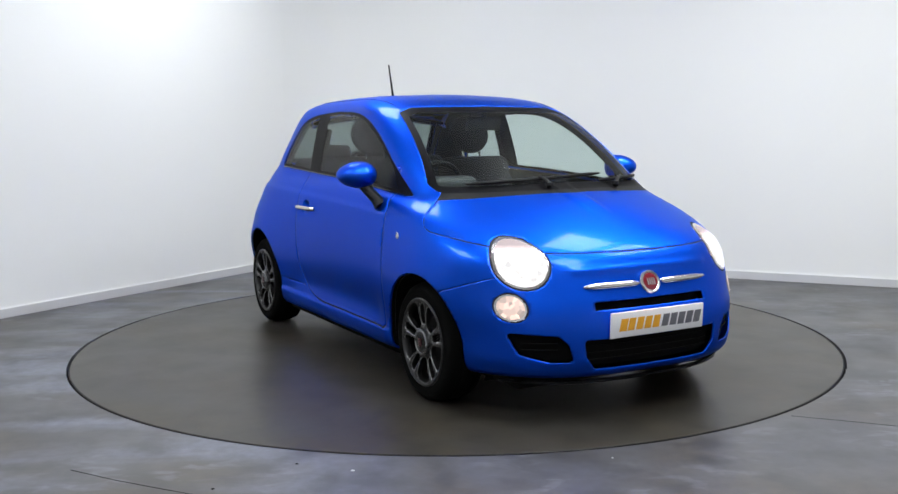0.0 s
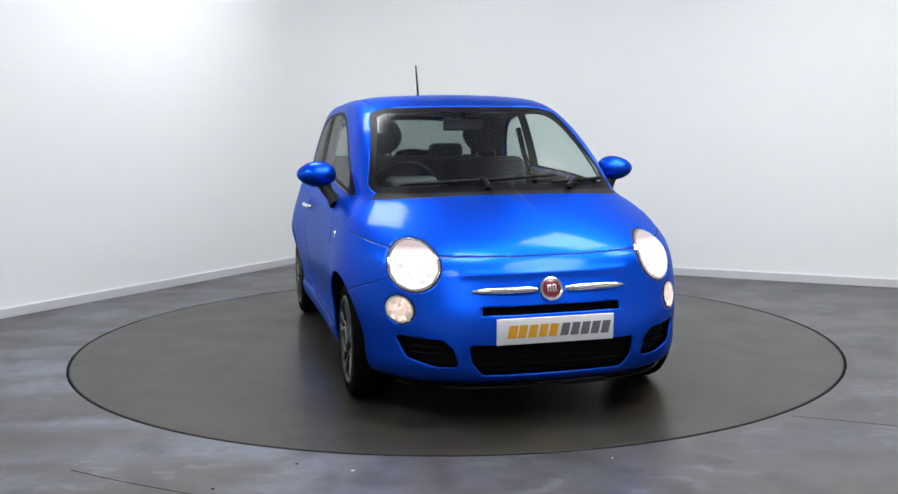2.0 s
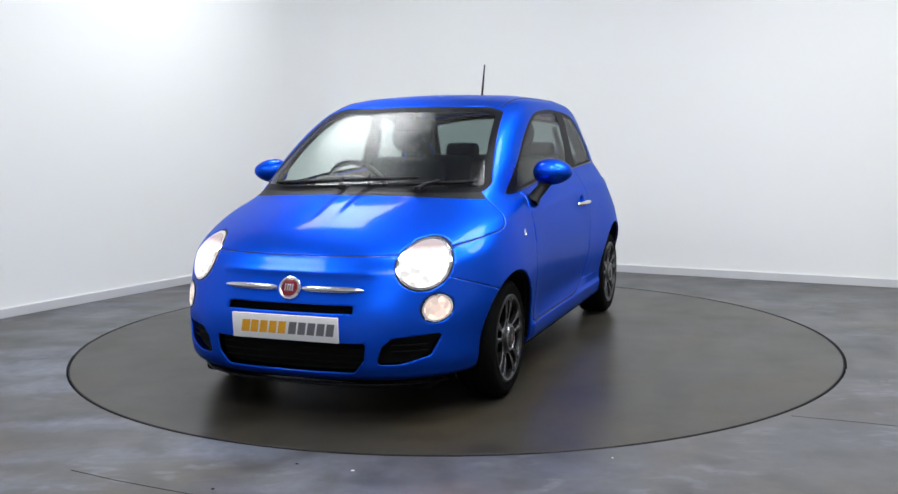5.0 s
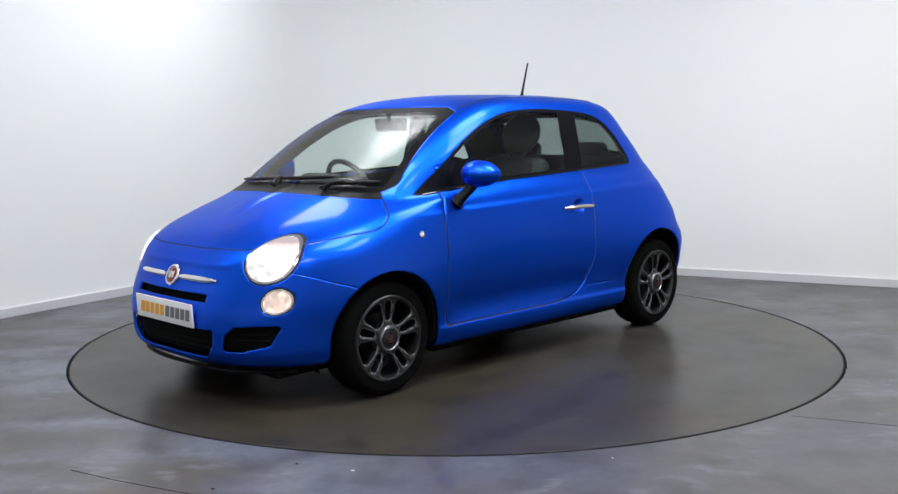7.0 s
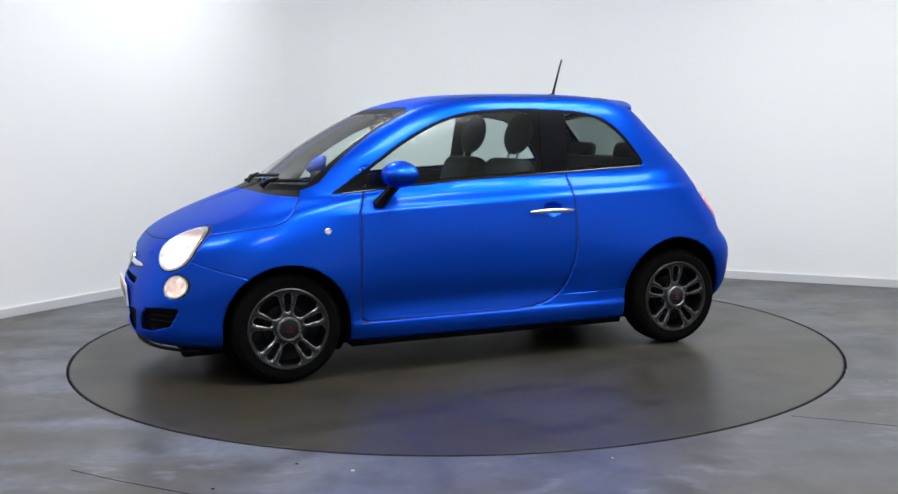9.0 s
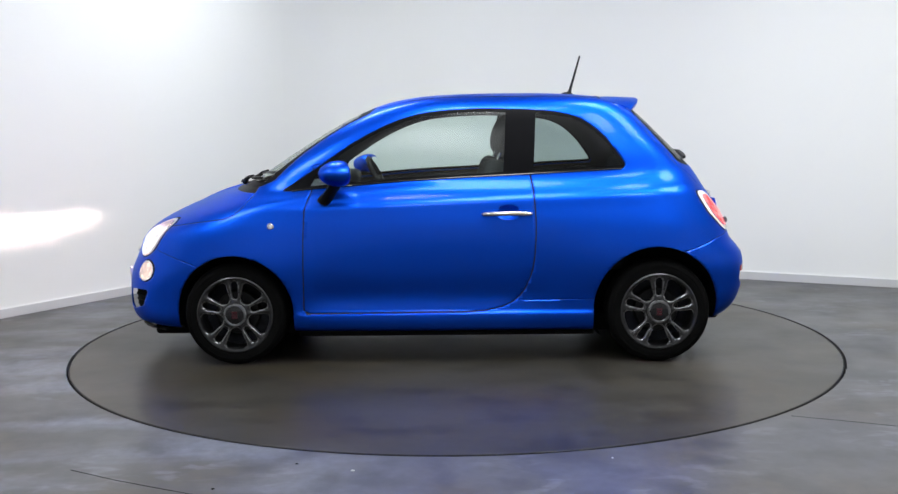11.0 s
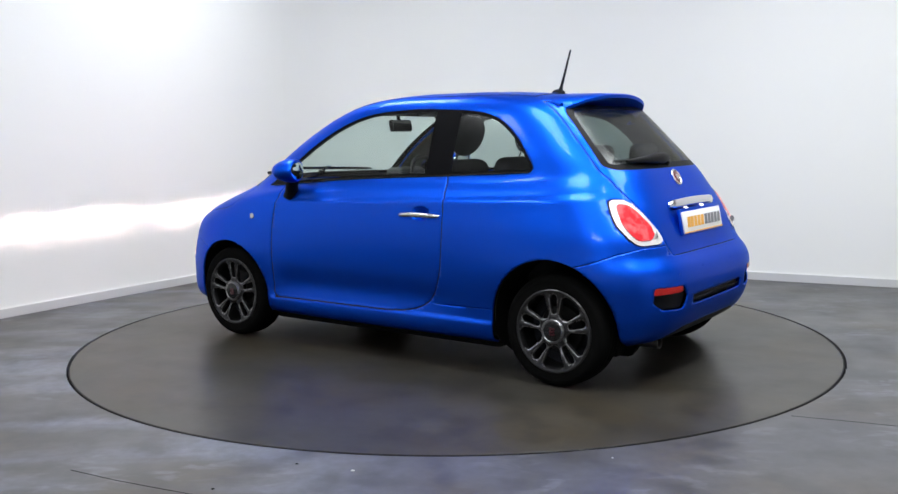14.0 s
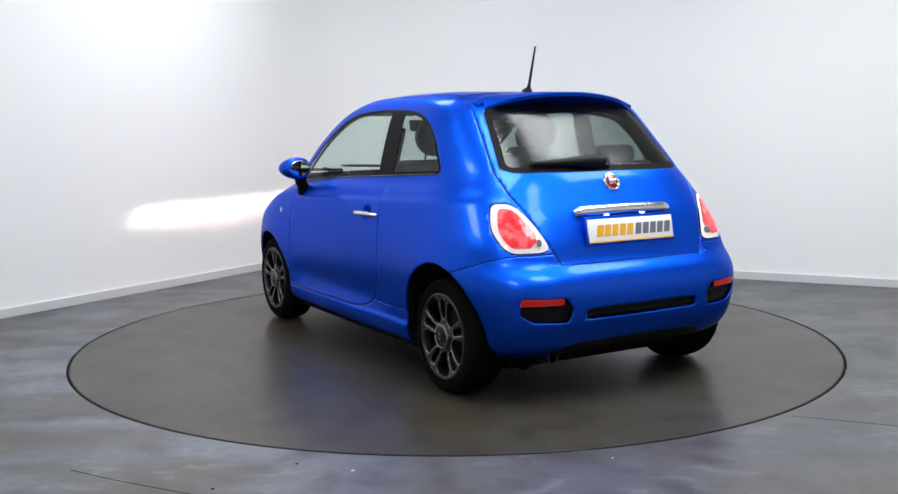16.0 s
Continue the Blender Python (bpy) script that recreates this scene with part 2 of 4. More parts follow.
def prism_bm(outline, depth, m=None, bevel=0.0):
    """An outline in x, y raised by depth along z."""
    bm = bmesh.new()
    f = bm.faces.new([bm.verts.new((x, y, 0)) for x, y in outline])
    top = bmesh.ops.extrude_face_region(bm, geom=[f])["geom"]
    bmesh.ops.translate(bm, verts=[v for v in top if isinstance(v, bmesh.types.BMVert)], vec=(0, 0, depth))
    bmesh.ops.recalc_face_normals(bm, faces=bm.faces[:])
    if bevel:
        bmesh.ops.bevel(bm, geom=bm.edges[:], offset=bevel, segments=2, profile=0.5, affect='EDGES')
    if m:
        bm.transform(m)
    return bm


# ---------------------------------------------------------------- the room
CORNER = Vector((-1.208, 4.058))
L_DIR = Vector((-0.5083, -0.8612))
R_DIR = Vector((0.8899, -0.4562))
COVE = 0.80
A_END, B_END = CORNER + L_DIR * 10.5, CORNER + R_DIR * 9.5
D_END = A_END + B_END - CORNER


def cove_line(off=0.0):
    """The rounded corner between the two backdrop walls, as plan points."""
    a, b = CORNER + L_DIR * COVE, CORNER + R_DIR * COVE
    out = []
    for k in range(17):
        t = k / 16
        out.append(a * (1 - t) ** 2 + CORNER * 2 * t * (1 - t) * 1.0 + b * t * t)
    return out


def slab(name, line, z0, z1, thick, mat, smooth=False):
    """An upright sheet along plan points, thick outwards from the room."""
    verts, faces = [], []
    for i, p in enumerate(line):
        d = (line[min(i + 1, len(line) - 1)] - line[max(i - 1, 0)]).normalized()
        o = Vector((-d.y, d.x)) * thick
        for q in (p, p + o):
            verts += [(q.x, q.y, z0), (q.x, q.y, z1)]
    for i in range(len(line) - 1):
        a, b = 4 * i, 4 * i + 4
        faces += [(a, b, b + 1, a + 1), (a + 2, a + 3, b + 3, b + 2), (a + 1, b + 1, b + 3, a + 3), (a, a + 2, b + 2, b)]
    e = 4 * (len(line) - 1)
    faces += [(0, 1, 3, 2), (e, e + 2, e + 3, e + 1)]
    ob = mesh_object(name, verts, faces, mat)
    if smooth:
        ob.data.shade_smooth()
        ob.data.set_sharp_from_angle(angle=radians(40))
    return ob


def room():
    white = "smooth white painted studio wall"
    cove = cove_line()
    tagged(slab("wall_left", [A_END, cove[0]], 0, ROOM_H, 0.15, M_WALL), white, "wall", kind="structure")
    tagged(slab("wall_corner", cove, 0, ROOM_H, 0.15, M_WALL, True), "rounded white corner between the studio walls", "wall", kind="structure")
    tagged(slab("wall_right", [cove[-1], B_END], 0, ROOM_H, 0.15, M_WALL), white, "wall", kind="structure")
    tagged(slab("wall_back", [B_END, D_END], 0, ROOM_H, 0.15, M_WALL), white, "wall", kind="structure")
    tagged(slab("wall_side", [D_END, A_END], 0, ROOM_H, 0.15, M_WALL), white, "wall", kind="structure")
    line = [A_END, *cove, B_END]
    # low skirting with a small ledge on top
    ob = slab("baseboard", line, 0.0, 0.062, -0.014, M_SKIRT, True)
    tagged(ob, "low pale grey skirting board along white wall", "skirting", kind="structure")
    ob = slab("trim", line, 0.0625, 0.070, -0.010, M_WALL, True)
    tagged(ob, "thin white capping on the skirting board", "trim", kind="structure")
    # ceiling
    z = ROOM_H
    pts = [A_END, CORNER, B_END, D_END]
    v = [(p.x, p.y, z) for p in pts] + [(p.x, p.y, z + 0.2) for p in pts]
    tagged(mesh_object("ceiling", v, [(0, 3, 2, 1)[::-1], (4, 5, 6, 7), (0, 1, 5, 4), (1, 2, 6, 5), (2, 3, 7, 6), (3, 0, 4, 7)], M_CEIL),
           "plain white ceiling", "ceiling", kind="structure")
    # floor with a round opening for the turntable
    n, rad = 160, 2.249
    verts, faces = [], []
    def ray_out(a):
        d = Vector((math.cos(a), math.sin(a)))
        best = 99
        q = [A_END, CORNER, B_END, D_END]
        for i in range(4):
            p, r = q[i], q[(i + 1) % 4] - q[i]
            den = d.x * r.y - d.y * r.x
            if abs(den) > 1e-9:
                t = (p.x * r.y - p.y * r.x) / den
                u = (p.x * d.y - p.y * d.x) / den
                if t > 0 and -1e-6 <= u <= 1 + 1e-6:
                    best = min(best, t)
        return d * (best + 0.16)
    for k in range(n):
        a = 2 * math.pi * k / n
        c, s = math.cos(a), math.sin(a)
        o = ray_out(a)
        verts += [(o.x, o.y, 0), (rad * c, rad * s, 0), (rad * c, rad * s, -0.06)]
    for k in range(n):
        q = (k + 1) % n
        faces += [(3 * k, 3 * q, 3 * q + 1, 3 * k + 1), (3 * k + 1, 3 * q + 1, 3 * q + 2, 3 * k + 2)]
    floor_ob = mesh_object("floor", verts, faces, M_FLOOR)
    tagged(floor_ob, "worn grey concrete floor with damp streaks", "floor", kind="structure")
    # hairline joints in the concrete
    for line in ([(1.47, -1.755), (1.69, -1.842), (1.87, -1.92), (2.6, -2.25)], [(-1.46, -2.36), (-1.25, -2.474), (-1.01, -2.585), (-0.7, -2.72)]):
        crack = tube_bm([(x, y, 0.0) for x, y in line], 0.0022, 5, None, 0.5)
        part("crack", crack, M_PIT, floor_ob)
    pit = lathe_bm([(0, -0.06), (2.3, -0.06)], 96)
    ob = part("floor_pit", pit, M_PIT, None, "dark recess below the turntable")
    tagged(ob, category="recess", kind="structure")


def turntable():
    ob = part("turntable", lathe_bm([(0, -0.045), (2.231, -0.045), (2.231, -0.002), (2.229, 0.0), (0, 0.0)], 160), M_TABLE, None)
    ob.data.set_sharp_from_angle(angle=radians(20))
    part("deck_edge", lathe_bm([(2.2315, -0.045), (2.2375, -0.045), (2.2375, -0.003), (2.2365, -0.001), (2.2315, -0.001)], 160), M_BLACK, ob, "dark rim round the deck")
    return tagged(ob, "round grey concrete turntable flush with the floor", "turntable")


def ceiling_lamp(x, y):
    root = tagged(new("ceiling_light"), "square white recessed ceiling light panel", "ceiling light", "ceiling lights")
    root.matrix_world = pose(x, y, ROOM_H, 0, 0, -27)
    for k in range(4):
        part("frame", box_bm(1.22, 0.05, 0.03, pose(0, 0, 0, 0, 0, 90 * k) @ pose(0, 0.585, -0.016)), M_WALL, root)
    lamp = bpy.data.lights.new("panel_lamp", 'AREA')
    lamp.shape, lamp.size, lamp.energy, lamp.color = 'SQUARE', 1.1, LAMP_POWER, (0.96, 1.0, 1.03)
    ob = new("panel_lamp", lamp)
    ob.matrix_world = pose(x, y, ROOM_H - 0.03, 0, 0, -27)
    return root


def litter(name, x, y, size, mat, label):
    """A scrap on the floor: a small crumpled flake."""
    bm = bmesh.new()
    bmesh.ops.create_icosphere(bm, subdivisions=2, radius=1)
    for v in bm.verts:
        v.co *= 1 + 0.35 * noise.noise(v.co * 2 + Vector((x, y, 0)))
    bm.transform(Matrix.Translation((x, y, size * 0.25)) @ Matrix.Diagonal((size, size * 0.6, size * 0.3, 1)))
    return tagged(part(name, bm, mat, None), label, "litter")


room()
litter("paper_scrap", -0.388, -2.399, 0.008, M_WHITE, "tiny white scrap on the concrete floor")
litter("grit", -0.611, -2.317, 0.006, M_PIT, "tiny dark crumb on the concrete floor")
litter("grit", -0.868, -2.573, 0.007, M_PIT, "tiny dark crumb on the concrete floor")
litter("paper_scrap", 0.600, -2.285, 0.005, M_WHITE, "tiny white scrap on the concrete floor")
TABLE = turntable()
for spot in LAMP_SPOTS:
    ceiling_lamp(*spot)
# ---------------------------------------------------------------- the car's shell
# car space: x forwards from the front axle, y to the car's left, z up; OFF brings it to the turntable's axis
OFF = Vector((1.192, -0.058, 0))
# rings from the bumper's foot to the roof: front x z, corner z, side half-width z, rear x z, plan powers front rear, where the ends begin front rear
RINGS = [
    (0.60, 0.180, 0.185, 0.700, 0.170, -2.64, 0.205, 3.0, 4.4, -0.20, -1.90),
    (0.70, 0.195, 0.200, 0.770, 0.185, -2.74, 0.228, 3.0, 4.4, -0.20, -1.90),
    (0.732, 0.27, 0.270, 0.785, 0.260, -2.805, 0.305, 3.0, 5.2, -0.20, -1.90),
    (0.738, 0.37, 0.355, 0.778, 0.340, -2.838, 0.420, 3.0, 5.4, -0.20, -1.90),
    (0.728, 0.47, 0.450, 0.788, 0.450, -2.843, 0.520, 3.0, 5.4, -0.20, -1.90),
    (0.695, 0.55, 0.535, 0.797, 0.560, -2.822, 0.600, 2.95, 5.2, -0.20, -1.90),
    (0.665, 0.61, 0.602, 0.800, 0.650, -2.765, 0.650, 2.95, 4.8, -0.20, -1.90),
    (0.635, 0.68, 0.662, 0.798, 0.730, -2.745, 0.720, 3.0, 4.8, -0.20, -1.90),
    (0.600, 0.725, 0.712, 0.792, 0.790, -2.715, 0.790, 3.0, 4.4, -0.20, -1.90),
    (0.51, 0.790, 0.765, 0.780, 0.850, -2.675, 0.870, 3.0, 4.2, -0.22, -1.90),
    (0.36, 0.860, 0.828, 0.765, 0.910, -2.630, 0.940, 3.1, 4.0, -0.30, -1.88),
    (0.22, 0.915, 0.880, 0.742, 0.955, -2.595, 1.000, 3.3, 4.0, -0.45, -1.85),
    (0.10, 0.950, 0.922, 0.718, 0.985, -2.570, 1.040, 3.8, 4.0, -0.65, -1.85),
    (0.00, 0.980, 0.960, 0.703, 1.015, -2.545, 1.070, 4.8, 4.0, -0.90, -1.82),
    (-0.19, 1.097, 1.085, 0.690, 1.090, -2.470, 1.150, 5.4, 4.0, -1.00, -1.80),
    (-0.37, 1.212, 1.202, 0.667, 1.185, -2.380, 1.240, 5.4, 4.0, -1.10, -1.75),
    (-0.54, 1.313, 1.302, 0.640, 1.290, -2.290, 1.330, 5.2, 4.0, -1.20, -1.72),
    (-0.68, 1.385, 1.374, 0.612, 1.372, -2.220, 1.390, 4.8, 4.0, -1.30, -1.70),
    (-0.83, 1.437, 1.426, 0.573, 1.422, -2.150, 1.425, 4.2, 3.8, -1.36, -1.66),
    (-0.98, 1.465, 1.457, 0.492, 1.455, -2.050, 1.450, 3.6, 3.4, -1.42, -1.60),
    (-1.15, 1.479, 1.474, 0.355, 1.474, -1.900, 1.467, 3.0, 3.0, -1.46, -1.55),
    (-1.33, 1.480, 1.477, 0.175, 1.478, -1.700, 1.477, 2.5, 2.4, -1.49, -1.515),
    (-1.495, 1.483, 1.483, 0.006, 1.483, -1.510, 1.483, 2.0, 2.0, -1.50, -1.505)]


def spline(rows, u):
    """Monotone-ish cubic through the rows at the places u."""
    r = np.array(rows)
    k = np.arange(len(r))
    slope = np.zeros_like(r)
    d = np.diff(r, axis=0)
    same = d[:-1] * d[1:] > 0
    slope[1:-1] = np.where(same, 2 * d[:-1] * d[1:] / np.where(same, d[:-1] + d[1:], 1), 0)
    slope[0], slope[-1] = d[0], d[-1]
    i = np.clip(u.astype(int), 0, len(r) - 2)
    t = (u - i)[:, None]
    a, b, m0, m1 = r[i], r[i + 1], slope[i], slope[i + 1]
    return a * (2 * t**3 - 3 * t**2 + 1) + m0 * (t**3 - 2 * t**2 + t) + b * (3 * t**2 - 2 * t**3) + m1 * (t**3 - t**2)


def smooth01(t):
    t = np.clip(t, 0, 1)
    return t * t * (3 - 2 * t)


def bump(x, z, cx, cz, rx, rz):
    return np.exp(-((x - cx) / rx) ** 2 - ((z - cz) / rz) ** 2)


def shell_ring(row, n_front=84, n_side=72, n_rear=70):
    xf, zf, zc, w, zs, xr, zr, pf, pr, x0f, x0r = row
    def quarter(p, n):
        a = np.linspace(0, np.pi / 2, 500)
        X, Y = np.cos(a) ** (2 / p), np.sin(a) ** (2 / p)
        return X, Y
    X, Y = quarter(pf, 0)
    fx, fy = x0f + (xf - x0f) * X, w * Y
    X, Y = quarter(pr, 0)
    rx, ry = (x0r + (xr - x0r) * X)[::-1], (w * Y)[::-1]
    def resample(px, py, n, drop):
        s = np.concatenate([[0], np.cumsum(np.hypot(np.diff(px), np.diff(py)))])
        t = np.linspace(0, s[-1], n + 1)
        if drop:
            t = t[:-1]
        return np.interp(t, s, px), np.interp(t, s, py), t / max(s[-1], 1e-9)
    ax, ay, at = resample(fx, fy, n_front, True)
    bx = np.linspace(x0f, x0r, n_side + 1)[:-1]
    cx, cy, ct = resample(rx, ry, n_rear, False)
    x = np.concatenate([ax, bx, cx])
    y = np.concatenate([ay, np.full(n_side, w), cy])
    # height: centre, corner, side, rear
    za = np.where(at < 0.55, zf + (zc - zf) * smooth01(at / 0.55), zc + (zs - zc) * smooth01((at - 0.55) / 0.75))
    e = zc + (zs - zc) * smooth01(np.array([0.45 / 0.75]))[0]
    zb = e + (zs - e) * smooth01((bx - x0f) / -np.interp(x0f, [-1.0, -0.3], [0.40, 0.60]))
    zd = zs + (zr - zs) * smooth01(ct / 0.8)
    return x, y, np.concatenate([za, zb, zd])


def shell_grid(levels=210):
    u = np.linspace(0, len(RINGS) - 1, levels)
    rows = spline(RINGS, u)
    soft = max(1, round(34 * (levels / 210) ** 2))
    for _ in range(soft):
        rows[1:-1] = 0.25 * rows[:-2] + 0.5 * rows[1:-1] + 0.25 * rows[2:]
    g = np.array([np.stack(shell_ring(r), -1) for r in rows])
    x, y, z = g[..., 0], g[..., 1], g[..., 2]
    # ease the heights along the flanks, so that the light runs evenly over them
    ease = (smooth01((y - 0.48) / 0.16) * smooth01((0.15 - x) / 0.3) * smooth01((x + 2.55) / 0.3))[:, 1:-1]
    for _ in range(70):
        z[:, 1:-1] += ease * 0.5 * (0.5 * (z[:, :-2] + z[:, 2:]) - z[:, 1:-1])
    side = smooth01((y - 0.45) / 0.25)
    # flared arches, shoulder crease along the belt, hollow doors with a stepped sill
    flare = 0.038 * bump(x, z, -0.02, 0.48, 0.42, 0.24) + 0.044 * bump(x, z, -2.29, 0.52, 0.46, 0.24)
    crease = 0.87 + 0.036 * (-(x + 0.6)) / 1.0
    fade = smooth01((-0.15 - x) / 0.3) * smooth01((x + 2.62) / 0.2)
    swage = 0.0048 * fade * np.tanh((crease - z) / 0.012) * np.exp(-((z - crease) / 0.05) ** 2)
    door = smooth01((-0.38 - x) / 0.12) * smooth01((x + 1.75) / 0.25)
    hollow = -0.010 * door * np.exp(-((z - 0.37) / 0.075) ** 2)
    sill = 0.012 * smooth01((0.292 - z) / 0.014) * smooth01((-0.33 - x) / 0.05) * smooth01((x + 1.97) / 0.05)
    y = y + side * (flare + swage + hollow + sill)
    # bonnet: raised centre with two short creases near the screen; crease above the badge
    front = smooth01((x + 0.08) / 0.06) * smooth01((z - 0.74) / 0.03)
    ridge = 0.009 * smooth01((0.062 - np.abs(y)) / 0.012) * smooth01((0.42 - x) / 0.25) * front
    z = z + ridge
    brow = 0.007 * np.exp(-((z - 0.655) / 0.015) ** 2) * smooth01((0.40 - y) / 0.05) * (x > 0.4)
    x = x + brow
    return np.stack([x, y, z], -1)


# signed distances in a flat view, negative inside
def sd_poly(px, pz, pts, rounding=0.0):
    pts = np.array(pts, float)
    d = np.full(px.shape, 1e9)
    inside = np.zeros(px.shape, bool)
    for (ax, az), (bx, bz) in zip(pts, np.roll(pts, -1, 0)):
        ex, ez = bx - ax, bz - az
        wx, wz = px - ax, pz - az
        t = np.clip((wx * ex + wz * ez) / (ex * ex + ez * ez + 1e-12), 0, 1)
        d = np.minimum(d, np.hypot(wx - ex * t, wz - ez * t))
        cond = ((az <= pz) & (bz > pz)) | ((bz <= pz) & (az > pz))
        with np.errstate(divide='ignore', invalid='ignore'):
            inside ^= cond & (px < ax + (pz - az) / (ez if abs(ez) > 1e-12 else 1e-12) * ex)
    return np.where(inside, -d, d) - rounding


def closed_curve(pts, per=8):
    p = np.array(pts, float)
    out = []
    n = len(p)
    for i in range(n):
        a, b, c, d = p[i - 1], p[i], p[(i + 1) % n], p[(i + 2) % n]
        for k in range(per):
            t = k / per
            out.append(0.5 * (2 * b + (c - a) * t + (2 * a - 5 * b + 4 * c - d) * t * t + (3 * b - a - 3 * c + d) * t**3))
    return np.array(out)


def open_curve(pts, per=8):
    p = np.array([pts[0], *pts, pts[-1]], float)
    out = []
    for i in range(1, len(p) - 2):
        a, b, c, d = p[i - 1], p[i], p[i + 1], p[i + 2]
        for k in range(per):
            t = k / per
            out.append(0.5 * (2 * b + (c - a) * t + (2 * a - 5 * b + 4 * c - d) * t * t + (3 * b - a - 3 * c + d) * t**3))
    return np.array(out + [p[-1]])


DLO = np.concatenate([
    open_curve([(-0.262, 0.948), (-0.46, 1.076), (-0.655, 1.206), (-0.85, 1.305), (-1.04, 1.360), (-1.29, 1.380), (-1.50, 1.378),
                (-1.74, 1.362), (-1.89, 1.322), (-2.01, 1.232), (-2.095, 1.125), (-2.128, 1.075)]),
    open_curve([(-2.120, 1.050), (-1.90, 1.040), (-1.60, 1.026), (-1.0, 1.000), (-0.65, 0.974), (-0.40, 0.954), (-0.285, 0.943)])])
ARCH_F, ARCH_R = (0.0, 0.285, 0.322), (-2.285, 0.298, 0.338)


def arch(x, z, c):
    cx, cz, r = c
    return np.where(z > cz, np.hypot(x - cx, z - cz) - r, np.abs(x - cx) - r)


F = {}
F["dlo"] = lambda x, y, z: sd_poly(x, z, DLO)
F["arch_f"] = lambda x, y, z: arch(x, z, ARCH_F)
F["arch_r"] = lambda x, y, z: arch(x, z, ARCH_R)
F["screen"] = lambda x, y, z: sd_poly(y, z, [(-0.9, 1.002), (0.600, 0.988), (0.608, 1.005), (0.508, 1.345), (0.44, 1.368), (-0.9, 1.384)], 0.024)
F["rear_glass"] = lambda x, y, z: sd_poly(y, z, [(-0.9, 1.075), (0.50, 1.078), (0.53, 1.09), (0.47, 1.335), (0.43, 1.375), (-0.9, 1.385)], 0.02)
F["bonnet"] = lambda x, y, z: sd_poly(x, z, [(0.9, 0.722), (0.60, 0.722), (0.47, 0.735), (0.364, 0.756), (0.2, 0.782), (0.05, 0.802), (0.0, 0.818), (-0.05, 0.862),
                                             (-0.10, 0.93), (-0.14, 1.02), (0.9, 1.02)])
F["cowl"] = lambda x, y, z: (z - 0.955) + 0.02 * (y / 0.6) ** 2
F["door"] = lambda x, y, z: sd_poly(x, z, np.concatenate([
    [(-0.43, 1.2), (-0.432, 0.97), (-0.392, 0.85), (-0.385, 0.7), (-0.378, 0.30), (-0.40, 0.284), (-1.25, 0.286)],
    open_curve([(-1.35, 0.292), (-1.45, 0.312), (-1.54, 0.362), (-1.595, 0.45), (-1.625, 0.56), (-1.637, 0.74), (-1.628, 0.90), (-1.612, 1.02)], 4), [(-1.61, 1.2)]]))
F["bumper_f"] = lambda x, y, z: z - np.interp(x, [0.1, 0.22, 0.30, 0.45, 0.52, 0.56, 0.9], [0.50, 0.556, 0.580, 0.630, 0.662, 0.722, 0.722])
F["bumper_r"] = lambda x, y, z: z - np.where(y < 0.46, 0.652, np.interp(x, [-2.9, -2.70, -2.62, -2.50, -2.40], [0.70, 0.695, 0.672, 0.627, 0.60]))
F["tailgate"] = lambda x, y, z: sd_poly(y, z, [(-0.9, 0.652), (0.425, 0.652), (0.44, 0.68), (0.565, 0.97), (0.575, 1.06), (0.51, 1.40), (-0.9, 1.40)], 0.006)
F["headlight"] = lambda x, y, z: (np.hypot((y - 0.556 + (z - 0.69) * 0.10) / 0.100, (z - 0.688) / 0.104) - 1) * 0.10
F["fog"] = lambda x, y, z: (np.hypot((y - 0.625) / 0.050, (z - 0.507) / 0.057) - 1) * 0.05
F["grille"] = lambda x, y, z: sd_poly(y, z, [(-0.9, 0.352), (0.352, 0.355), (0.345, 0.30), (0.305, 0.248), (-0.9, 0.240)], 0.014)
F["slot"] = lambda x, y, z: sd_poly(y, z, [(-0.9, 0.517), (0.298, 0.517), (0.298, 0.500), (-0.9, 0.500)], 0.009)
F["vent"] = lambda x, y, z: sd_poly(y, z, [(0.632, 0.388), (0.478, 0.378), (0.442, 0.345), (0.425, 0.285), (0.50, 0.285), (0.600, 0.315)], 0.012)
TAIL = closed_curve([(0.645, 0.893), (0.615, 0.906), (0.575, 0.893), (0.530, 0.82), (0.492, 0.738), (0.512, 0.722), (0.580, 0.720), (0.648, 0.728), (0.672, 0.80)], 6)
F["tail_lamp"] = lambda x, y, z: sd_poly(y, z, TAIL, 0.014)
F["tail_red"] = lambda x, y, z: F["tail_lamp"](x, y, z) + 0.022 + 0.022 * smooth01((0.80 - z) / 0.06) * smooth01((0.56 - y) / 0.03)
F["reflector"] = lambda x, y, z: sd_poly(y, z, [(0.645, 0.498), (0.455, 0.492), (0.425, 0.455), (0.44, 0.405), (0.60, 0.415), (0.645, 0.445)], 0.014)
F["reflector_red"] = lambda x, y, z: np.maximum(0.478 - z, 0.462 - y)
F["slot_r"] = lambda x, y, z: sd_poly(y, z, [(-0.9, 0.436), (0.33, 0.440), (0.325, 0.405), (-0.9, 0.395)], 0.008)
F["diffuser"] = lambda x, y, z: z - np.interp(y, [0, 0.35, 0.46, 0.52], [0.290, 0.284, 0.25, 0.19])
F["lip"] = lambda x, y, z: z - 0.196
F["tri"] = lambda x, y, z: -(x + (z - 1.2) * 0.06) - (0.43 + (z - 0.97) * 0.55)
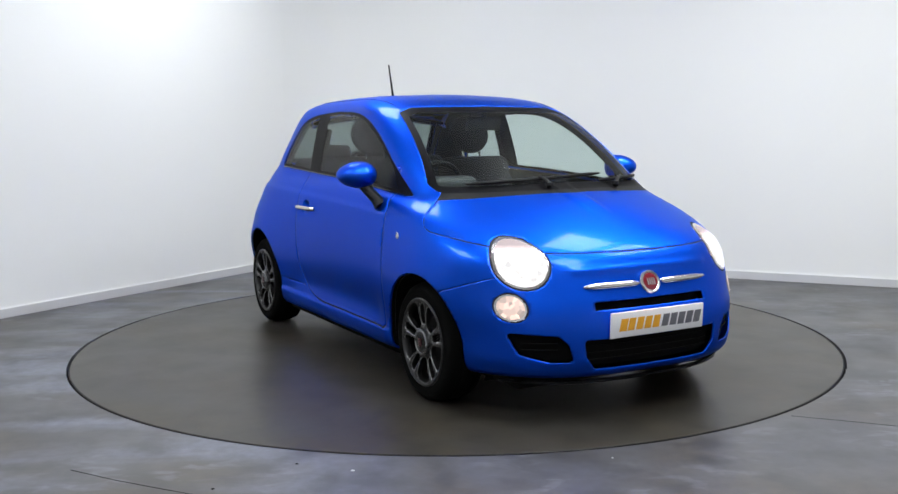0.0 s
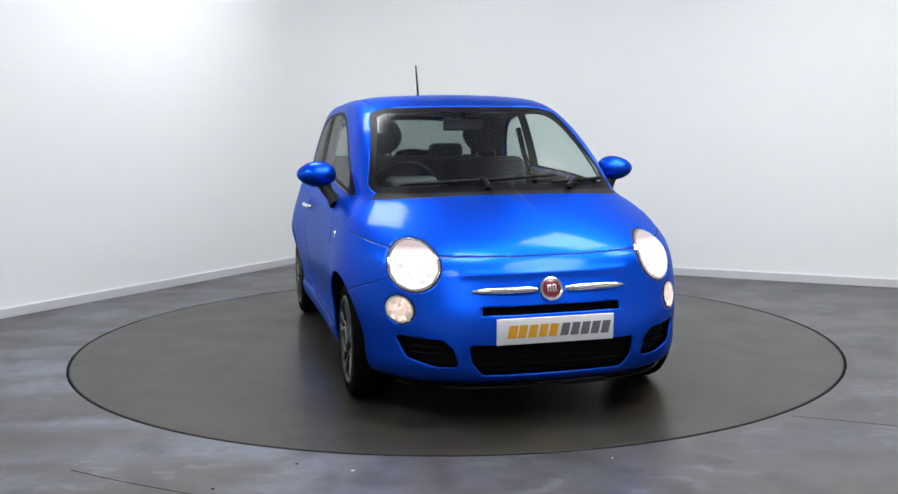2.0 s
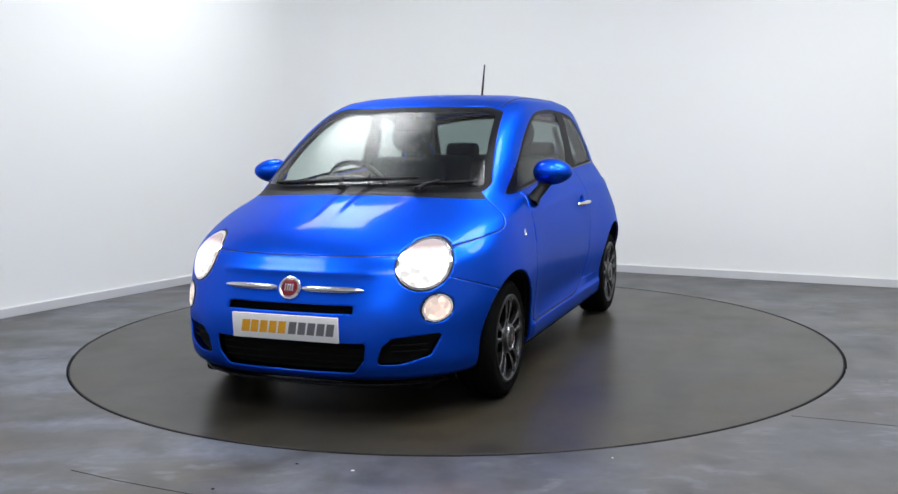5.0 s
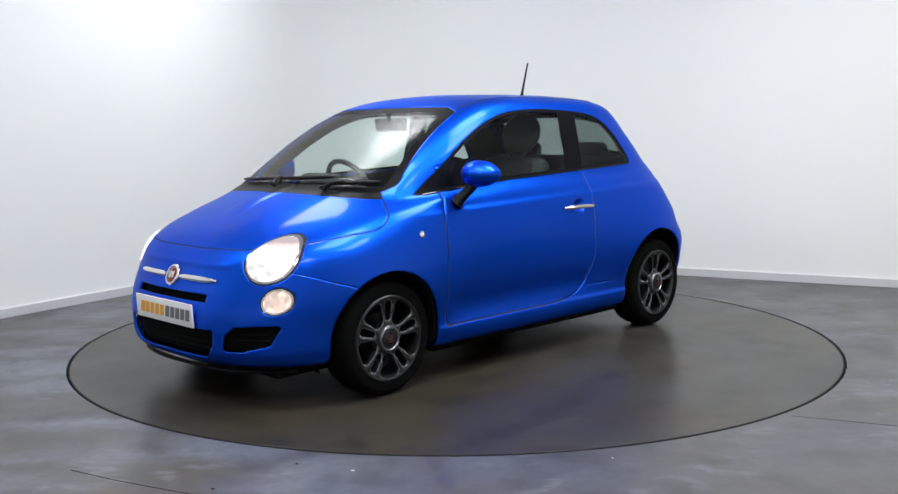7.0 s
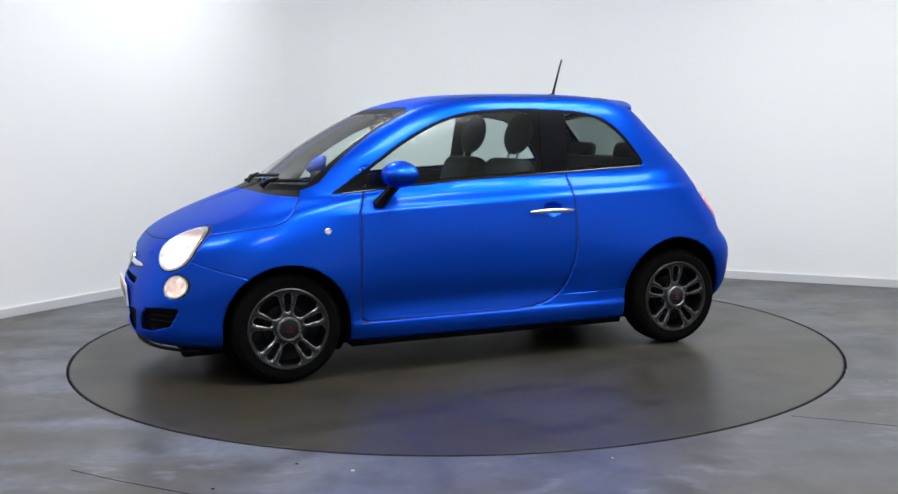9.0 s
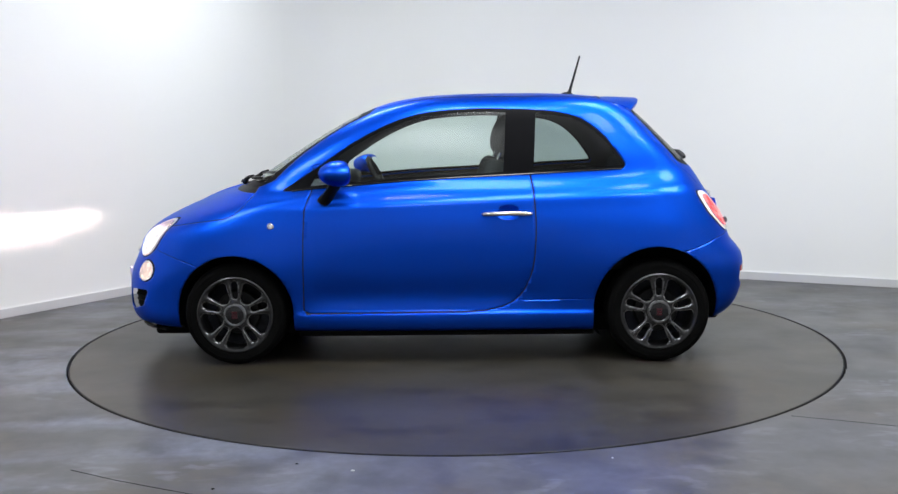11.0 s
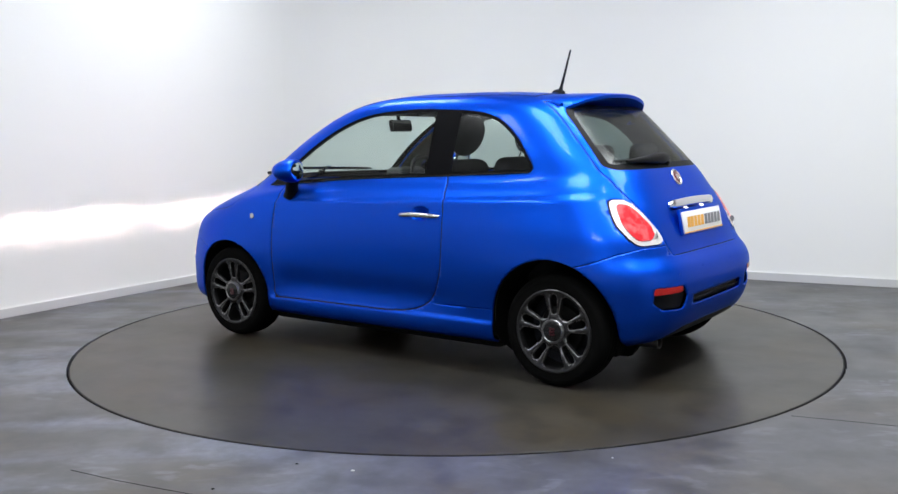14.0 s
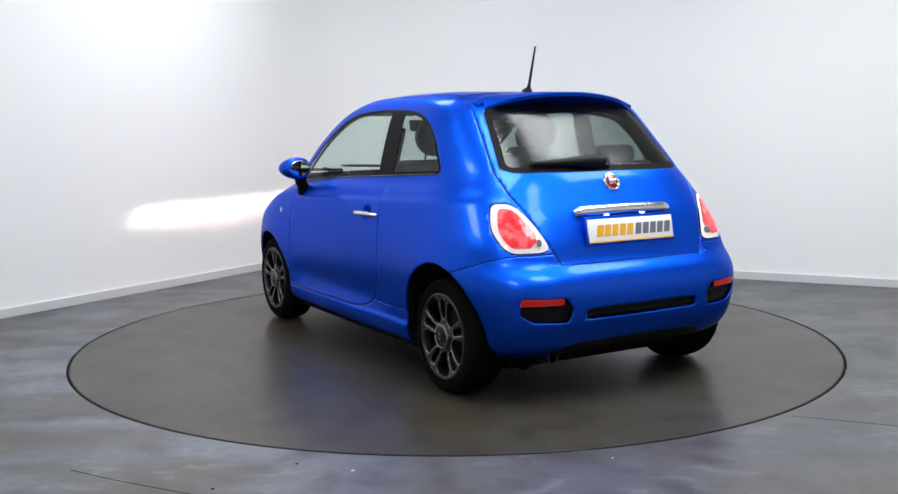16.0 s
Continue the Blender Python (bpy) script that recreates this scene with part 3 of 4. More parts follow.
F["pillar"] = lambda x, y, z: np.abs(x + (z - 1.2) * 0.06 + 1.557) - 0.082
F["dish"] = lambda x, y, z: (np.hypot((x + 1.488) / 0.056, (z - 0.826) / 0.040) - 1) * 0.048
F["sill_cut"] = lambda x, y, z: z - np.interp(x, [-1.97, -1.5], [0.354, 0.345])

HOLE_BIG = [(r * math.cos(math.radians(a)), r * math.sin(math.radians(a))) for r, a in ((0.093, 0), (0.100, 7), (0.122, 9), (0.150, 11.5), (0.166, 13), (0.171, 9), (0.172, 0),
                                                                                       (0.171, -9), (0.166, -13), (0.150, -11.5), (0.122, -9), (0.100, -7))]
HOLE_SLOT = [(0.100, 0.0005), (0.164, 0.004), (0.168, 0.002), (0.168, -0.002), (0.164, -0.004), (0.100, -0.0005)]


def wheel_holes(x, y, z):
    a = np.arctan2(y, x)
    r = np.hypot(x, y)
    step = 2 * math.pi / 5
    b = (a + 10 * step) % step
    out = np.full(x.shape, 9.0)
    for shift in (0, step):
        out = np.minimum(out, sd_poly(r * np.cos(b - shift), r * np.sin(b - shift), HOLE_SLOT, 0.0165))
    return np.minimum(out, sd_poly(r * np.cos(b - step / 2), r * np.sin(b - step / 2), HOLE_BIG, 0.0212))


F["wheel"] = wheel_holes

DOM = {
    "wheel": lambda x, y, z: np.hypot(x, y) < 0.5,
    "dlo": lambda x, y, z: (y > 0.40) & (z > 0.9), "tri": lambda x, y, z: (y > 0.40) & (z > 0.92) & (x > -0.9) & (x < -0.25),
    "pillar": lambda x, y, z: (y > 0.40) & (z > 0.98) & (z < 1.41) & (x < -1.4) & (x > -1.75),
    "arch_f": lambda x, y, z: (y > 0.5) & (np.abs(x) < 0.5) & (z < 0.75),
    "arch_r": lambda x, y, z: (y > 0.5) & (np.abs(x + 2.285) < 0.45) & (z < 0.75),
    "screen": lambda x, y, z: (x > -1.15) & (z > 0.93), "rear_glass": lambda x, y, z: (x < -2.0) & (z > 1.0),
    "bonnet": lambda x, y, z: (x > -0.2) & (z > 0.66) & (z < 0.975), "cowl": lambda x, y, z: (x > -0.3) & (z > 0.85) & (z < 1.0) & (y < 0.66),
    "door": lambda x, y, z: (y > 0.5) & (x < -0.3) & (x > -1.8) & (z > 0.2) & (z < 1.08),
    "bumper_f": lambda x, y, z: (x > 0.10) & (z < 0.74), "bumper_r": lambda x, y, z: (x < -2.35) & (z < 0.74),
    "tailgate": lambda x, y, z: (x < -2.0) & (z > 0.62), "headlight": lambda x, y, z: (x > 0.15) & (z > 0.5),
    "fog": lambda x, y, z: x > 0.2, "grille": lambda x, y, z: x > 0.5, "slot": lambda x, y, z: x > 0.5, "vent": lambda x, y, z: x > 0.3,
    "tail_lamp": lambda x, y, z: (x < -2.4) & (y > 0.4), "tail_red": lambda x, y, z: (x < -2.4) & (y > 0.4),
    "reflector": lambda x, y, z: (x < -2.5), "reflector_red": lambda x, y, z: (x < -2.5) & (y > 0.4) & (y < 0.68) & (z > 0.36) & (z < 0.56),
    "slot_r": lambda x, y, z: x < -2.5, "diffuser": lambda x, y, z: (x < -2.4) & (z < 0.4) & (y < 0.6), "lip": lambda x, y, z: (x > 0.3) & (z < 0.3),
    "dish": lambda x, y, z: (y > 0.5) & (x > -1.6) & (x < -1.38) & (z > 0.74) & (z < 0.92),
    "sill_cut": lambda x, y, z: (x < -1.55) & (x > -2.0) & (y > 0.5)}
# fields cut at several distances: panel gaps and rubber frames
CUTS = [("tri", 0.0), ("pillar", 0.0), ("dlo", -0.016), ("dlo", 0.0), ("arch_f", 0.0), ("arch_r", 0.0), ("screen", 0.0), ("screen", -0.03), ("rear_glass", 0.0), ("rear_glass", -0.03),
        ("bonnet", -0.002), ("bonnet", 0.002), ("cowl", 0.0), ("door", -0.003), ("door", 0.003), ("bumper_f", -0.0015), ("bumper_f", 0.0015),
        ("bumper_r", -0.0015), ("bumper_r", 0.0015), ("tailgate", -0.002), ("tailgate", 0.002), ("headlight", 0.0), ("headlight", -0.009), ("headlight", 0.007),
        ("fog", 0.0), ("fog", -0.006), ("fog", 0.006), ("grille", 0.0), ("slot", 0.0), ("vent", 0.0), ("tail_lamp", 0.0), ("tail_lamp", 0.005), ("tail_red", 0.0),
        ("reflector", 0.0), ("reflector_red", 0.0), ("slot_r", 0.0), ("diffuser", 0.0), ("lip", 0.0), ("sill_cut", 0.001), ("sill_cut", -0.001), ("dish", 0.0), ("dish", -0.016), ("dish", -0.032)]


def cut(bm, key, level):
    bm.verts.index_update()
    co = np.array([v.co for v in bm.verts])
    x, y, z = co.T
    dom = DOM[key](x, y, z)
    val = np.full(len(co), 9.0)
    val[dom] = F[key](x[dom], y[dom], z[dom]) - level
    bm.verts.ensure_lookup_table()
    on = set()
    todo = []
    for e in bm.edges:
        i, j = e.verts[0].index, e.verts[1].index
        if dom[i] and dom[j] and val[i] * val[j] < 0:
            t = val[i] / (val[i] - val[j])
            if t < 0.04:
                on.add(e.verts[0])
            elif t > 0.96:
                on.add(e.verts[1])
            else:
                todo.append((e, e.verts[0], t))
    for e, v, t in todo:
        on.add(bmesh.utils.edge_split(e, v, t)[1])
    faces = {f for v in on for f in v.link_faces}
    for f in faces:
        hit = [v for v in f.verts if v in on]
        if len(hit) == 2 and not any(e.other_vert(hit[0]) is hit[1] for e in hit[0].link_edges):
            bmesh.utils.face_split(f, hit[0], hit[1])


def sort_face(c, f):
    """Which panel a spot of the shell belongs to, and which gap; f gives each field there."""
    if f("arch_f") < 0 or f("arch_r") < 0:
        return None
    d = f("dlo")
    if d < -0.016:
        if f("tri") < 0 or f("pillar") < 0:
            return "black_frame"
        return "door_window" if c[0] > -1.5 else "quarter_window"
    if d < 0:
        return "black_frame"
    for key in ("screen", "rear_glass"):
        s = f(key)
        if s < 0:
            if s > -0.03:
                return "screen_edge" if key == "screen" else "rear_edge"
            return "windscreen" if key == "screen" else "rear_window"
    if f("dish") < 0:
        return "dish"
    h = f("headlight")
    if h < 0.007:
        return "gap" if h > 0 else "headlight_rim" if h > -0.009 else "headlight_lens"
    h = f("fog")
    if h < 0.006:
        return "gap" if h > 0 else "running_rim" if h > -0.006 else "running_lamp"
    if f("grille") < 0 or f("slot") < 0 or f("vent") < 0:
        return "grille"
    h = f("tail_lamp")
    if h < 0.005:
        return "gap" if h > 0 else "tail_red" if f("tail_red") < 0 else "tail_lamp"
    if f("reflector") < 0:
        return "reflector_red" if f("reflector_red") < 0 else "grille_rear"
    if f("slot_r") < 0:
        return "grille_rear"
    if f("diffuser") < 0:
        return "diffuser"
    if f("lip") < 0:
        return "lip"
    if f("cowl") > 0 and f("screen") < 0.06 and c[0] > -0.2 and f("bonnet") < 0.002:
        return "cowl"
    t = f("tailgate")
    bump_r, bump_f, bon, door = f("bumper_r"), f("bumper_f"), f("bonnet"), f("door")
    for g, w in ((bon, 0.002), (door, 0.003), (t, 0.002)):
        if abs(g) < w:
            return "gap"
    if abs(f("sill_cut")) < 0.001 or (abs(bump_f) < 0.0015 and c[0] < 0.55) or (abs(bump_r) < 0.0015 and c[1] > 0.46):
        return "gap"
    if t < 0:
        return "tailgate"
    if bump_r < 0:
        return "rear_bumper"
    if bon < 0:
        return "bonnet"
    if bump_f < 0:
        return "front_bumper"
    if door < 0:
        return "door"
    return "body"


def shell_panels():
    """Cuts half of the shell along its panel lines. Gives, per panel, its vertices and faces."""
    g = shell_grid()
    nu, nv = g.shape[:2]
    g[:, 0, 1] = 0
    g[:, -1, 1] = 0
    bm = bmesh.new()
    vs = [[bm.verts.new(g[i, j]) for j in range(nv)] for i in range(nu)]
    for i in range(nu - 1):
        for j in range(nv - 1):
            bm.faces.new((vs[i][j], vs[i][j + 1], vs[i + 1][j + 1], vs[i + 1][j]))
    bmesh.ops.remove_doubles(bm, verts=bm.verts[:], dist=0.0002)
    for key, level in CUTS:
        cut(bm, key, level)
    bm.normal_update()
    panels = {}
    mid = np.array([f.calc_center_median() for f in bm.faces])
    fields = {}
    for key in DOM:
        if key == "wheel":
            continue
        dom = DOM[key](*mid.T)
        val = np.full(len(mid), 9.0)
        val[dom] = F[key](*mid[dom].T)
        fields[key] = val.tolist()
    for i, f in enumerate(bm.faces):
        k = sort_face(tuple(mid[i]), lambda key: fields[key][i])
        if k:
            panels.setdefault(k, []).append(f)
    out = {}
    for k, fs in panels.items():
        idx, verts, normals, faces = {}, [], [], []
        for f in fs:
            row = []
            for v in f.verts:
                if v not in idx:
                    idx[v] = len(verts)
                    verts.append(v.co.copy())
                    normals.append(v.normal.copy())
                row.append(idx[v])
            faces.append(row)
        out[k] = (verts, normals, faces)
    bm.free()
    return out


def panel(name, data, mat, parent, side=0, push=0.0, thick=0.0, label=""):
    """A panel as one mesh. side 1: left, -1: right, 0: both halves joined at the middle. push, a length or a function of the place, moves it out."""
    verts, normals, faces = data
    # the shell's faces wind so that normals point out on the left half
    def half(s):
        v = [p + n * (push(p) if callable(push) else push) for p, n in zip(verts, normals)]
        v = [Vector((q.x, abs(q.y) * s if abs(q.y) > 1e-6 else 0.0, q.z)) + OFF for q in v]
        return v, [f if s > 0 else f[::-1] for f in faces]
    if side:
        v, f = half(side)
    else:
        v, f = half(1)
        v2, f2 = half(-1)
        f = f + [[i + len(v) for i in q] for q in f2]
        v = v + v2
    bm = bmesh.new()
    bv = [bm.verts.new(q) for q in v]
    for q in f:
        try:
            bm.faces.new([bv[i] for i in q])
        except ValueError:
            pass
    bmesh.ops.remove_doubles(bm, verts=bm.verts[:], dist=0.00015)
    ob = part(name, bm, mat, parent, label)
    ob.data.set_sharp_from_angle(angle=radians(50))
    if thick:
        md = ob.modifiers.new("thickness", 'SOLIDIFY')
        md.thickness, md.offset = thick, -1
    return ob
# ---------------------------------------------------------------- the car
CAR = tagged(new("car"), "small satin blue three-door hatchback with lit headlamps on turntable", "car")
PANELS = shell_panels()


def car_shell():
    for k, mat, thick in (("body", M_PAINT, 0.010), ("bonnet", M_PAINT, 0.006), ("tailgate", M_PAINT, 0.006), ("front_bumper", M_PAINT, 0.008),
                          ("rear_bumper", M_PAINT, 0.008), ("diffuser", M_BLACK, 0.01), ("lip", M_BLACK, 0.01), ("cowl", M_BLACK, 0)):
        if k in PANELS:
            panel(k, PANELS[k], mat, CAR, 0, 0, thick)
    panel("panel_gap", PANELS["gap"], M_GAP, CAR, 0, -0.0012)
    for s in (1, -1):
        panel("door", PANELS["door"], M_PAINT, CAR, s, 0, 0.004)
        panel("handle_dish", PANELS["dish"], M_PAINT, CAR, s, lambda p: min(0.0, -0.024 * (1 - ((p.x + 1.488) / 0.056) ** 2 - ((p.z - 0.826) / 0.040) ** 2)))
        panel("window_frame", PANELS["black_frame"], M_BORDER, CAR, s, 0.0)
        panel("door_window", PANELS["door_window"], M_GLASS, CAR, s, -0.003)
        panel("quarter_window", PANELS["quarter_window"], M_GLASSDARK, CAR, s, -0.003)
        panel("headlight_rim", PANELS["headlight_rim"], M_CHROME, CAR, s, 0.002)
        panel("headlight", PANELS["headlight_lens"], M_LENS, CAR, s, 0.004, 0, "glaring white round headlamp")
        panel("running_lamp", PANELS["running_lamp"], M_FOGLENS, CAR, s, 0.003, 0, "lit warm round lower lamp")
        panel("running_lamp_rim", PANELS["running_rim"], M_CHROME, CAR, s, 0.004)
        panel("tail_lamp", PANELS["tail_lamp"], M_TAILCLEAR, CAR, s, 0.004)
        panel("red_lens", PANELS["tail_red"], M_TAILRED, CAR, s, 0.007)
        panel("reflector", PANELS["reflector_red"], M_RED, CAR, s, 0.0)
    panel("windscreen", PANELS["windscreen"], M_GLASS, CAR, 0, -0.002)
    panel("windscreen_border", PANELS["screen_edge"], M_BORDER, CAR, 0, -0.002)
    panel("rear_window", PANELS["rear_window"], M_GLASSREAR, CAR, 0, -0.002)
    panel("rear_window_border", PANELS["rear_edge"], M_BORDER, CAR, 0, -0.002)
    panel("grille", PANELS["grille"], M_PIT, CAR, 0, -0.034)
    panel("rear_grille", PANELS["grille_rear"], M_BLACK, CAR, 0, -0.020)


def along(table, want, dims):
    """The shell's point at two known coordinates, by a plane laid through its nearest points."""
    dx, dz = table[:, dims[0]] - want[0], table[:, dims[1]] - want[1]
    d = np.hypot(dx, dz)
    i = np.argpartition(d, 24)[:24]
    w = np.exp(-(d[i] / (d[i].max() * 0.6 + 1e-6)) ** 2)
    A = np.stack([np.ones(24), dx[i], dz[i]], -1) * w[:, None]
    fit = np.linalg.lstsq(A, table[i] * w[:, None], rcond=None)[0]
    near = table[i[np.argsort(d[i])[:6]]]
    return np.clip(fit[0], near.min(0) - 0.004, near.max(0) + 0.004)


GRID = shell_grid(150).reshape(-1, 3)
FRONT, REAR, SIDE = GRID[GRID[:, 0] > 0.0], GRID[GRID[:, 0] < -2.0], GRID[GRID[:, 1] > 0.45]
SCREEN = GRID[(GRID[:, 0] > -1.1) & (GRID[:, 2] > 0.95)]


def on_front(y, z, out=0.0, table=FRONT):
    """The place on the nose at half-width y and height z, moved out."""
    p = along(table, (abs(y), z), (1, 2))
    return Vector((p[0] + out, y, z)) + OFF


def on_rear(y, z, out=0.0):
    p = along(REAR, (abs(y), z), (1, 2))
    return Vector((p[0] - out, y, z)) + OFF


def on_side(x, z, s, out=0.0):
    p = along(SIDE, (x, z), (0, 2))
    return Vector((x, s * (p[1] + out), z)) + OFF


def wheel_face_bm():
    """The cast face: a dished disc with five broad openings and five slots between the twin spokes."""
    bm = bmesh.new()
    radii, n = np.linspace(0.046, 0.196, 26), 150
    ring = [[bm.verts.new((r * math.cos(2 * math.pi * k / n), r * math.sin(2 * math.pi * k / n), 0)) for k in range(n)] for r in radii]
    for a, b in zip(ring, ring[1:]):
        for k in range(n):
            bm.faces.new((a[k], b[k], b[(k + 1) % n], a[(k + 1) % n]))
    cut(bm, "wheel", 0.0)
    mid = np.array([f.calc_center_median() for f in bm.faces])
    inside = wheel_holes(*mid.T) < 0
    bmesh.ops.delete(bm, geom=[f for f, q in zip(bm.faces[:], inside) if q], context='FACES')
    co = np.array([v.co for v in bm.verts])
    edge = np.clip(wheel_holes(*co.T), 0, 0.02)
    for v, e in zip(bm.verts, edge):
        r = math.hypot(v.co.x, v.co.y)
        v.co.z = 0.004 - 0.020 * (1 - smooth01(np.array((r - 0.055) / 0.10))) * 0.5 - 0.007 * (1 - e / 0.02) ** 2
    base = bm.faces[:]
    deep = bmesh.ops.extrude_face_region(bm, geom=base)["geom"]
    bmesh.ops.translate(bm, verts=[v for v in deep if isinstance(v, bmesh.types.BMVert)], vec=(0, 0, -0.022))
    bmesh.ops.recalc_face_normals(bm, faces=bm.faces[:])
    me = bpy.data.meshes.new("wheel_face")
    bm.to_mesh(me)
    bm.free()
    me.materials.append(M_RIM)
    me.materials.append(M_RIMEDGE)
    mid = np.array([q.center for q in me.polygons])
    gap = wheel_holes(*mid.T)
    for q, d in zip(me.polygons, gap):
        q.material_index = 1 if 0 < d < 0.0042 and q.normal.z > 0.3 else 0
    me.shade_smooth()
    me.set_sharp_from_angle(angle=radians(45))
    return me


WHEEL_FACE = wheel_face_bm()


def wheel(x, y, s, turn):
    m = Matrix.Translation(OFF + Vector((x, y * s, 0.280))) @ pose(0, 0, 0, -90 * s, 0, 0) @ pose(0, 0, 0, 0, 0, turn)
    root = part("wheel", lathe_bm([(0.206, -0.006), (0.2085, 0.002), (0.202, 0.006), (0.192, 0.003), (0.186, -0.010), (0.186, -0.030)], 72), M_RIM, CAR, "gunmetal twin-spoke alloy wheel")
    root.matrix_basis = m
    part("tyre", lathe_bm([(0.205, -0.185), (0.25, -0.192), (0.270, -0.178), (0.2795, -0.15), (0.2805, -0.138), (0.278, -0.136), (0.278, -0.130), (0.281, -0.128),
                           (0.2815, -0.100), (0.278, -0.098), (0.278, -0.092), (0.2815, -0.090), (0.281, -0.062), (0.278, -0.060), (0.278, -0.054), (0.2805, -0.052), (0.2785, -0.035), (0.272, -0.014),
                           (0.257, 0.000), (0.245, 0.003), (0.243, 0.0015), (0.225, 0.004), (0.209, 0.000), (0.206, -0.006), (0.200, -0.02), (0.200, -0.17)], 72), M_RUBBER, root)
    part("rim_well", lathe_bm([(0.186, -0.030), (0.186, -0.05), (0.182, -0.17), (0.204, -0.175)], 72), M_BARREL, root)
    face = new("wheel_face", WHEEL_FACE)
    face.parent = root
    part("hub_ring", lathe_bm([(0.0, -0.03), (0.061, -0.03), (0.062, 0.006), (0.059, 0.010), (0.053, 0.011), (0.050, 0.007), (0.0, 0.006)], 40), M_RIMEDGE, root)
    part("hub_cap", lathe_bm([(0.0, 0.0115), (0.034, 0.011), (0.049, 0.0085), (0.049, 0.004), (0, 0.004)], 40), M_GLOSSBLACK, root)
    for k in range(3):
        part("hub_mark", box_bm(0.010, 0.030, 0.002, pose((k - 1) * 0.014, 0, 0.0125), 0.0005), M_DULLRED, root)
    part("brake_disc", lathe_bm([(0.0, -0.085), (0.115, -0.085), (0.125, -0.10), (0, -0.10)], 40), M_BARREL, root)
    part("barrel", lathe_bm([(0.0, -0.12), (0.185, -0.12), (0.185, -0.128), (0, -0.128)], 40), M_GAP, root)
    for k in range(4):
        part("wheel_bolt", lathe_bm([(0, -0.004), (0.008, -0.006), (0.009, -0.02)], 8, pose(0.068 * math.cos(k * 1.571 + .4), 0.068 * math.sin(k * 1.571 + .4), -0.028)), M_RIMEDGE, root)


car_shell()
for s in (1, -1):
    wheel(0.0, 0.783, s, -90 * s)
    wheel(-2.3, 0.791, s, -90 * s)


# ---------------------------------------------------------------- lamps, plates, brightwork
def headlamp_works(s):
    """The dipped-beam unit behind each lens: a flat bright bulb in a dark housing with a slit."""
    c = Vector((0.27, 0.545 * s, 0.690)) + OFF
    bm = box_bm(0.002, 0.044, 0.013, Matrix.Translation(c))
    part("headlamp_bulb", bm, M_BULB, CAR)
    # added glowing plate that widens the pink spill round the beam
    part("spill_glow", box_bm(0.004, 0.090, 0.016, Matrix.Translation(c + Vector((0.104, 0, 0.022)))), M_SPILLGLOW, CAR)
    house = bmesh.new()
    x0, x1, w, h = -0.02, 0.10, 0.064, 0.05
    top, low, half = 0.003, -0.047, 0.058
    def quad(a, b, c2, d):
        house.faces.new([house.verts.new(Vector(q) + c) for q in (a, b, c2, d)])
    quad((x0, -w, -h), (x0, w, -h), (x0, w, h), (x0, -w, h))
    quad((x0, -w, h), (x0, w, h), (x1, w, h), (x1, -w, h))
    quad((x0, -w, -h), (x1, -w, -h), (x1, w, -h), (x0, w, -h))
    quad((x0, -w, -h), (x0, -w, h), (x1, -w, h), (x1, -w, -h))
    quad((x0, w, -h), (x1, w, -h), (x1, w, h), (x0, w, h))
    quad((x1, -w, top), (x1, w, top), (x1, w, h), (x1, -w, h))
    quad((x1, -w, -h), (x1, w, -h), (x1, w, low), (x1, -w, low))
    quad((x1, -w, low), (x1, -half, low), (x1, -half, top), (x1, -w, top))
    quad((x1, half, low), (x1, w, low), (x1, w, top), (x1, half, top))
    bmesh.ops.remove_doubles(house, verts=house.verts[:], dist=1e-5)
    part("headlamp_housing", house, M_PIT, CAR, smooth=False)


def letter_bars(parent, y_sign, at):
    """Slanted strokes in two colours standing in for the plate's print: five amber, five grey."""
    for k in range(10):
        mat = M_GOLD if k < 5 else M_GREY
        w = 0.036 if k else 0.040
        u = -0.209 + k * 0.0455 + (0.006 if k >= 5 else 0)
        o = [(u - 0.007, -0.027), (u + w - 0.007, -0.027), (u + w + 0.004, 0.027), (u + 0.004, 0.027)]
        part("print_bar", prism_bm(o, 0.0012, at @ pose(0, 0, 0.0052)), mat, parent, smooth=False)


def plates():
    # front: local x runs to the viewer's right, y up, z out
    m = Matrix.Translation(OFF + Vector((0.738, 0, 0.425))) @ Matrix(((0, 0, 1, 0), (1, 0, 0, 0), (0, 1, 0, 0), (0, 0, 0, 1))) @ pose(0, 0, 0, 3, 0, 0)
    ob = part("number_plate", box_bm(0.52, 0.111, 0.010, m, 0.003), M_PLATE, CAR, "white plate with an amber and grey printed mark")
    letter_bars(ob, 1, m)
    m = Matrix.Translation(OFF + Vector((-2.742, 0, 0.788))) @ Matrix(((0, 0, -1, 0), (-1, 0, 0, 0), (0, 1, 0, 0), (0, 0, 0, 1))) @ pose(0, 0, 0, -11, 0, 0)
    part("plate_recess", box_bm(0.548, 0.136, 0.016, m @ pose(0, 0.004, -0.011), 0.007), M_PAINT, CAR)
    ob = part("number_plate", box_bm(0.52, 0.111, 0.010, m, 0.003), M_PLATE, CAR, "white plate with an amber and grey printed mark")
    part("plate_edge", box_bm(0.52, 0.006, 0.003, m @ pose(0, -0.052, 0.0055)), M_GOLD, ob)
    letter_bars(ob, 1, m)


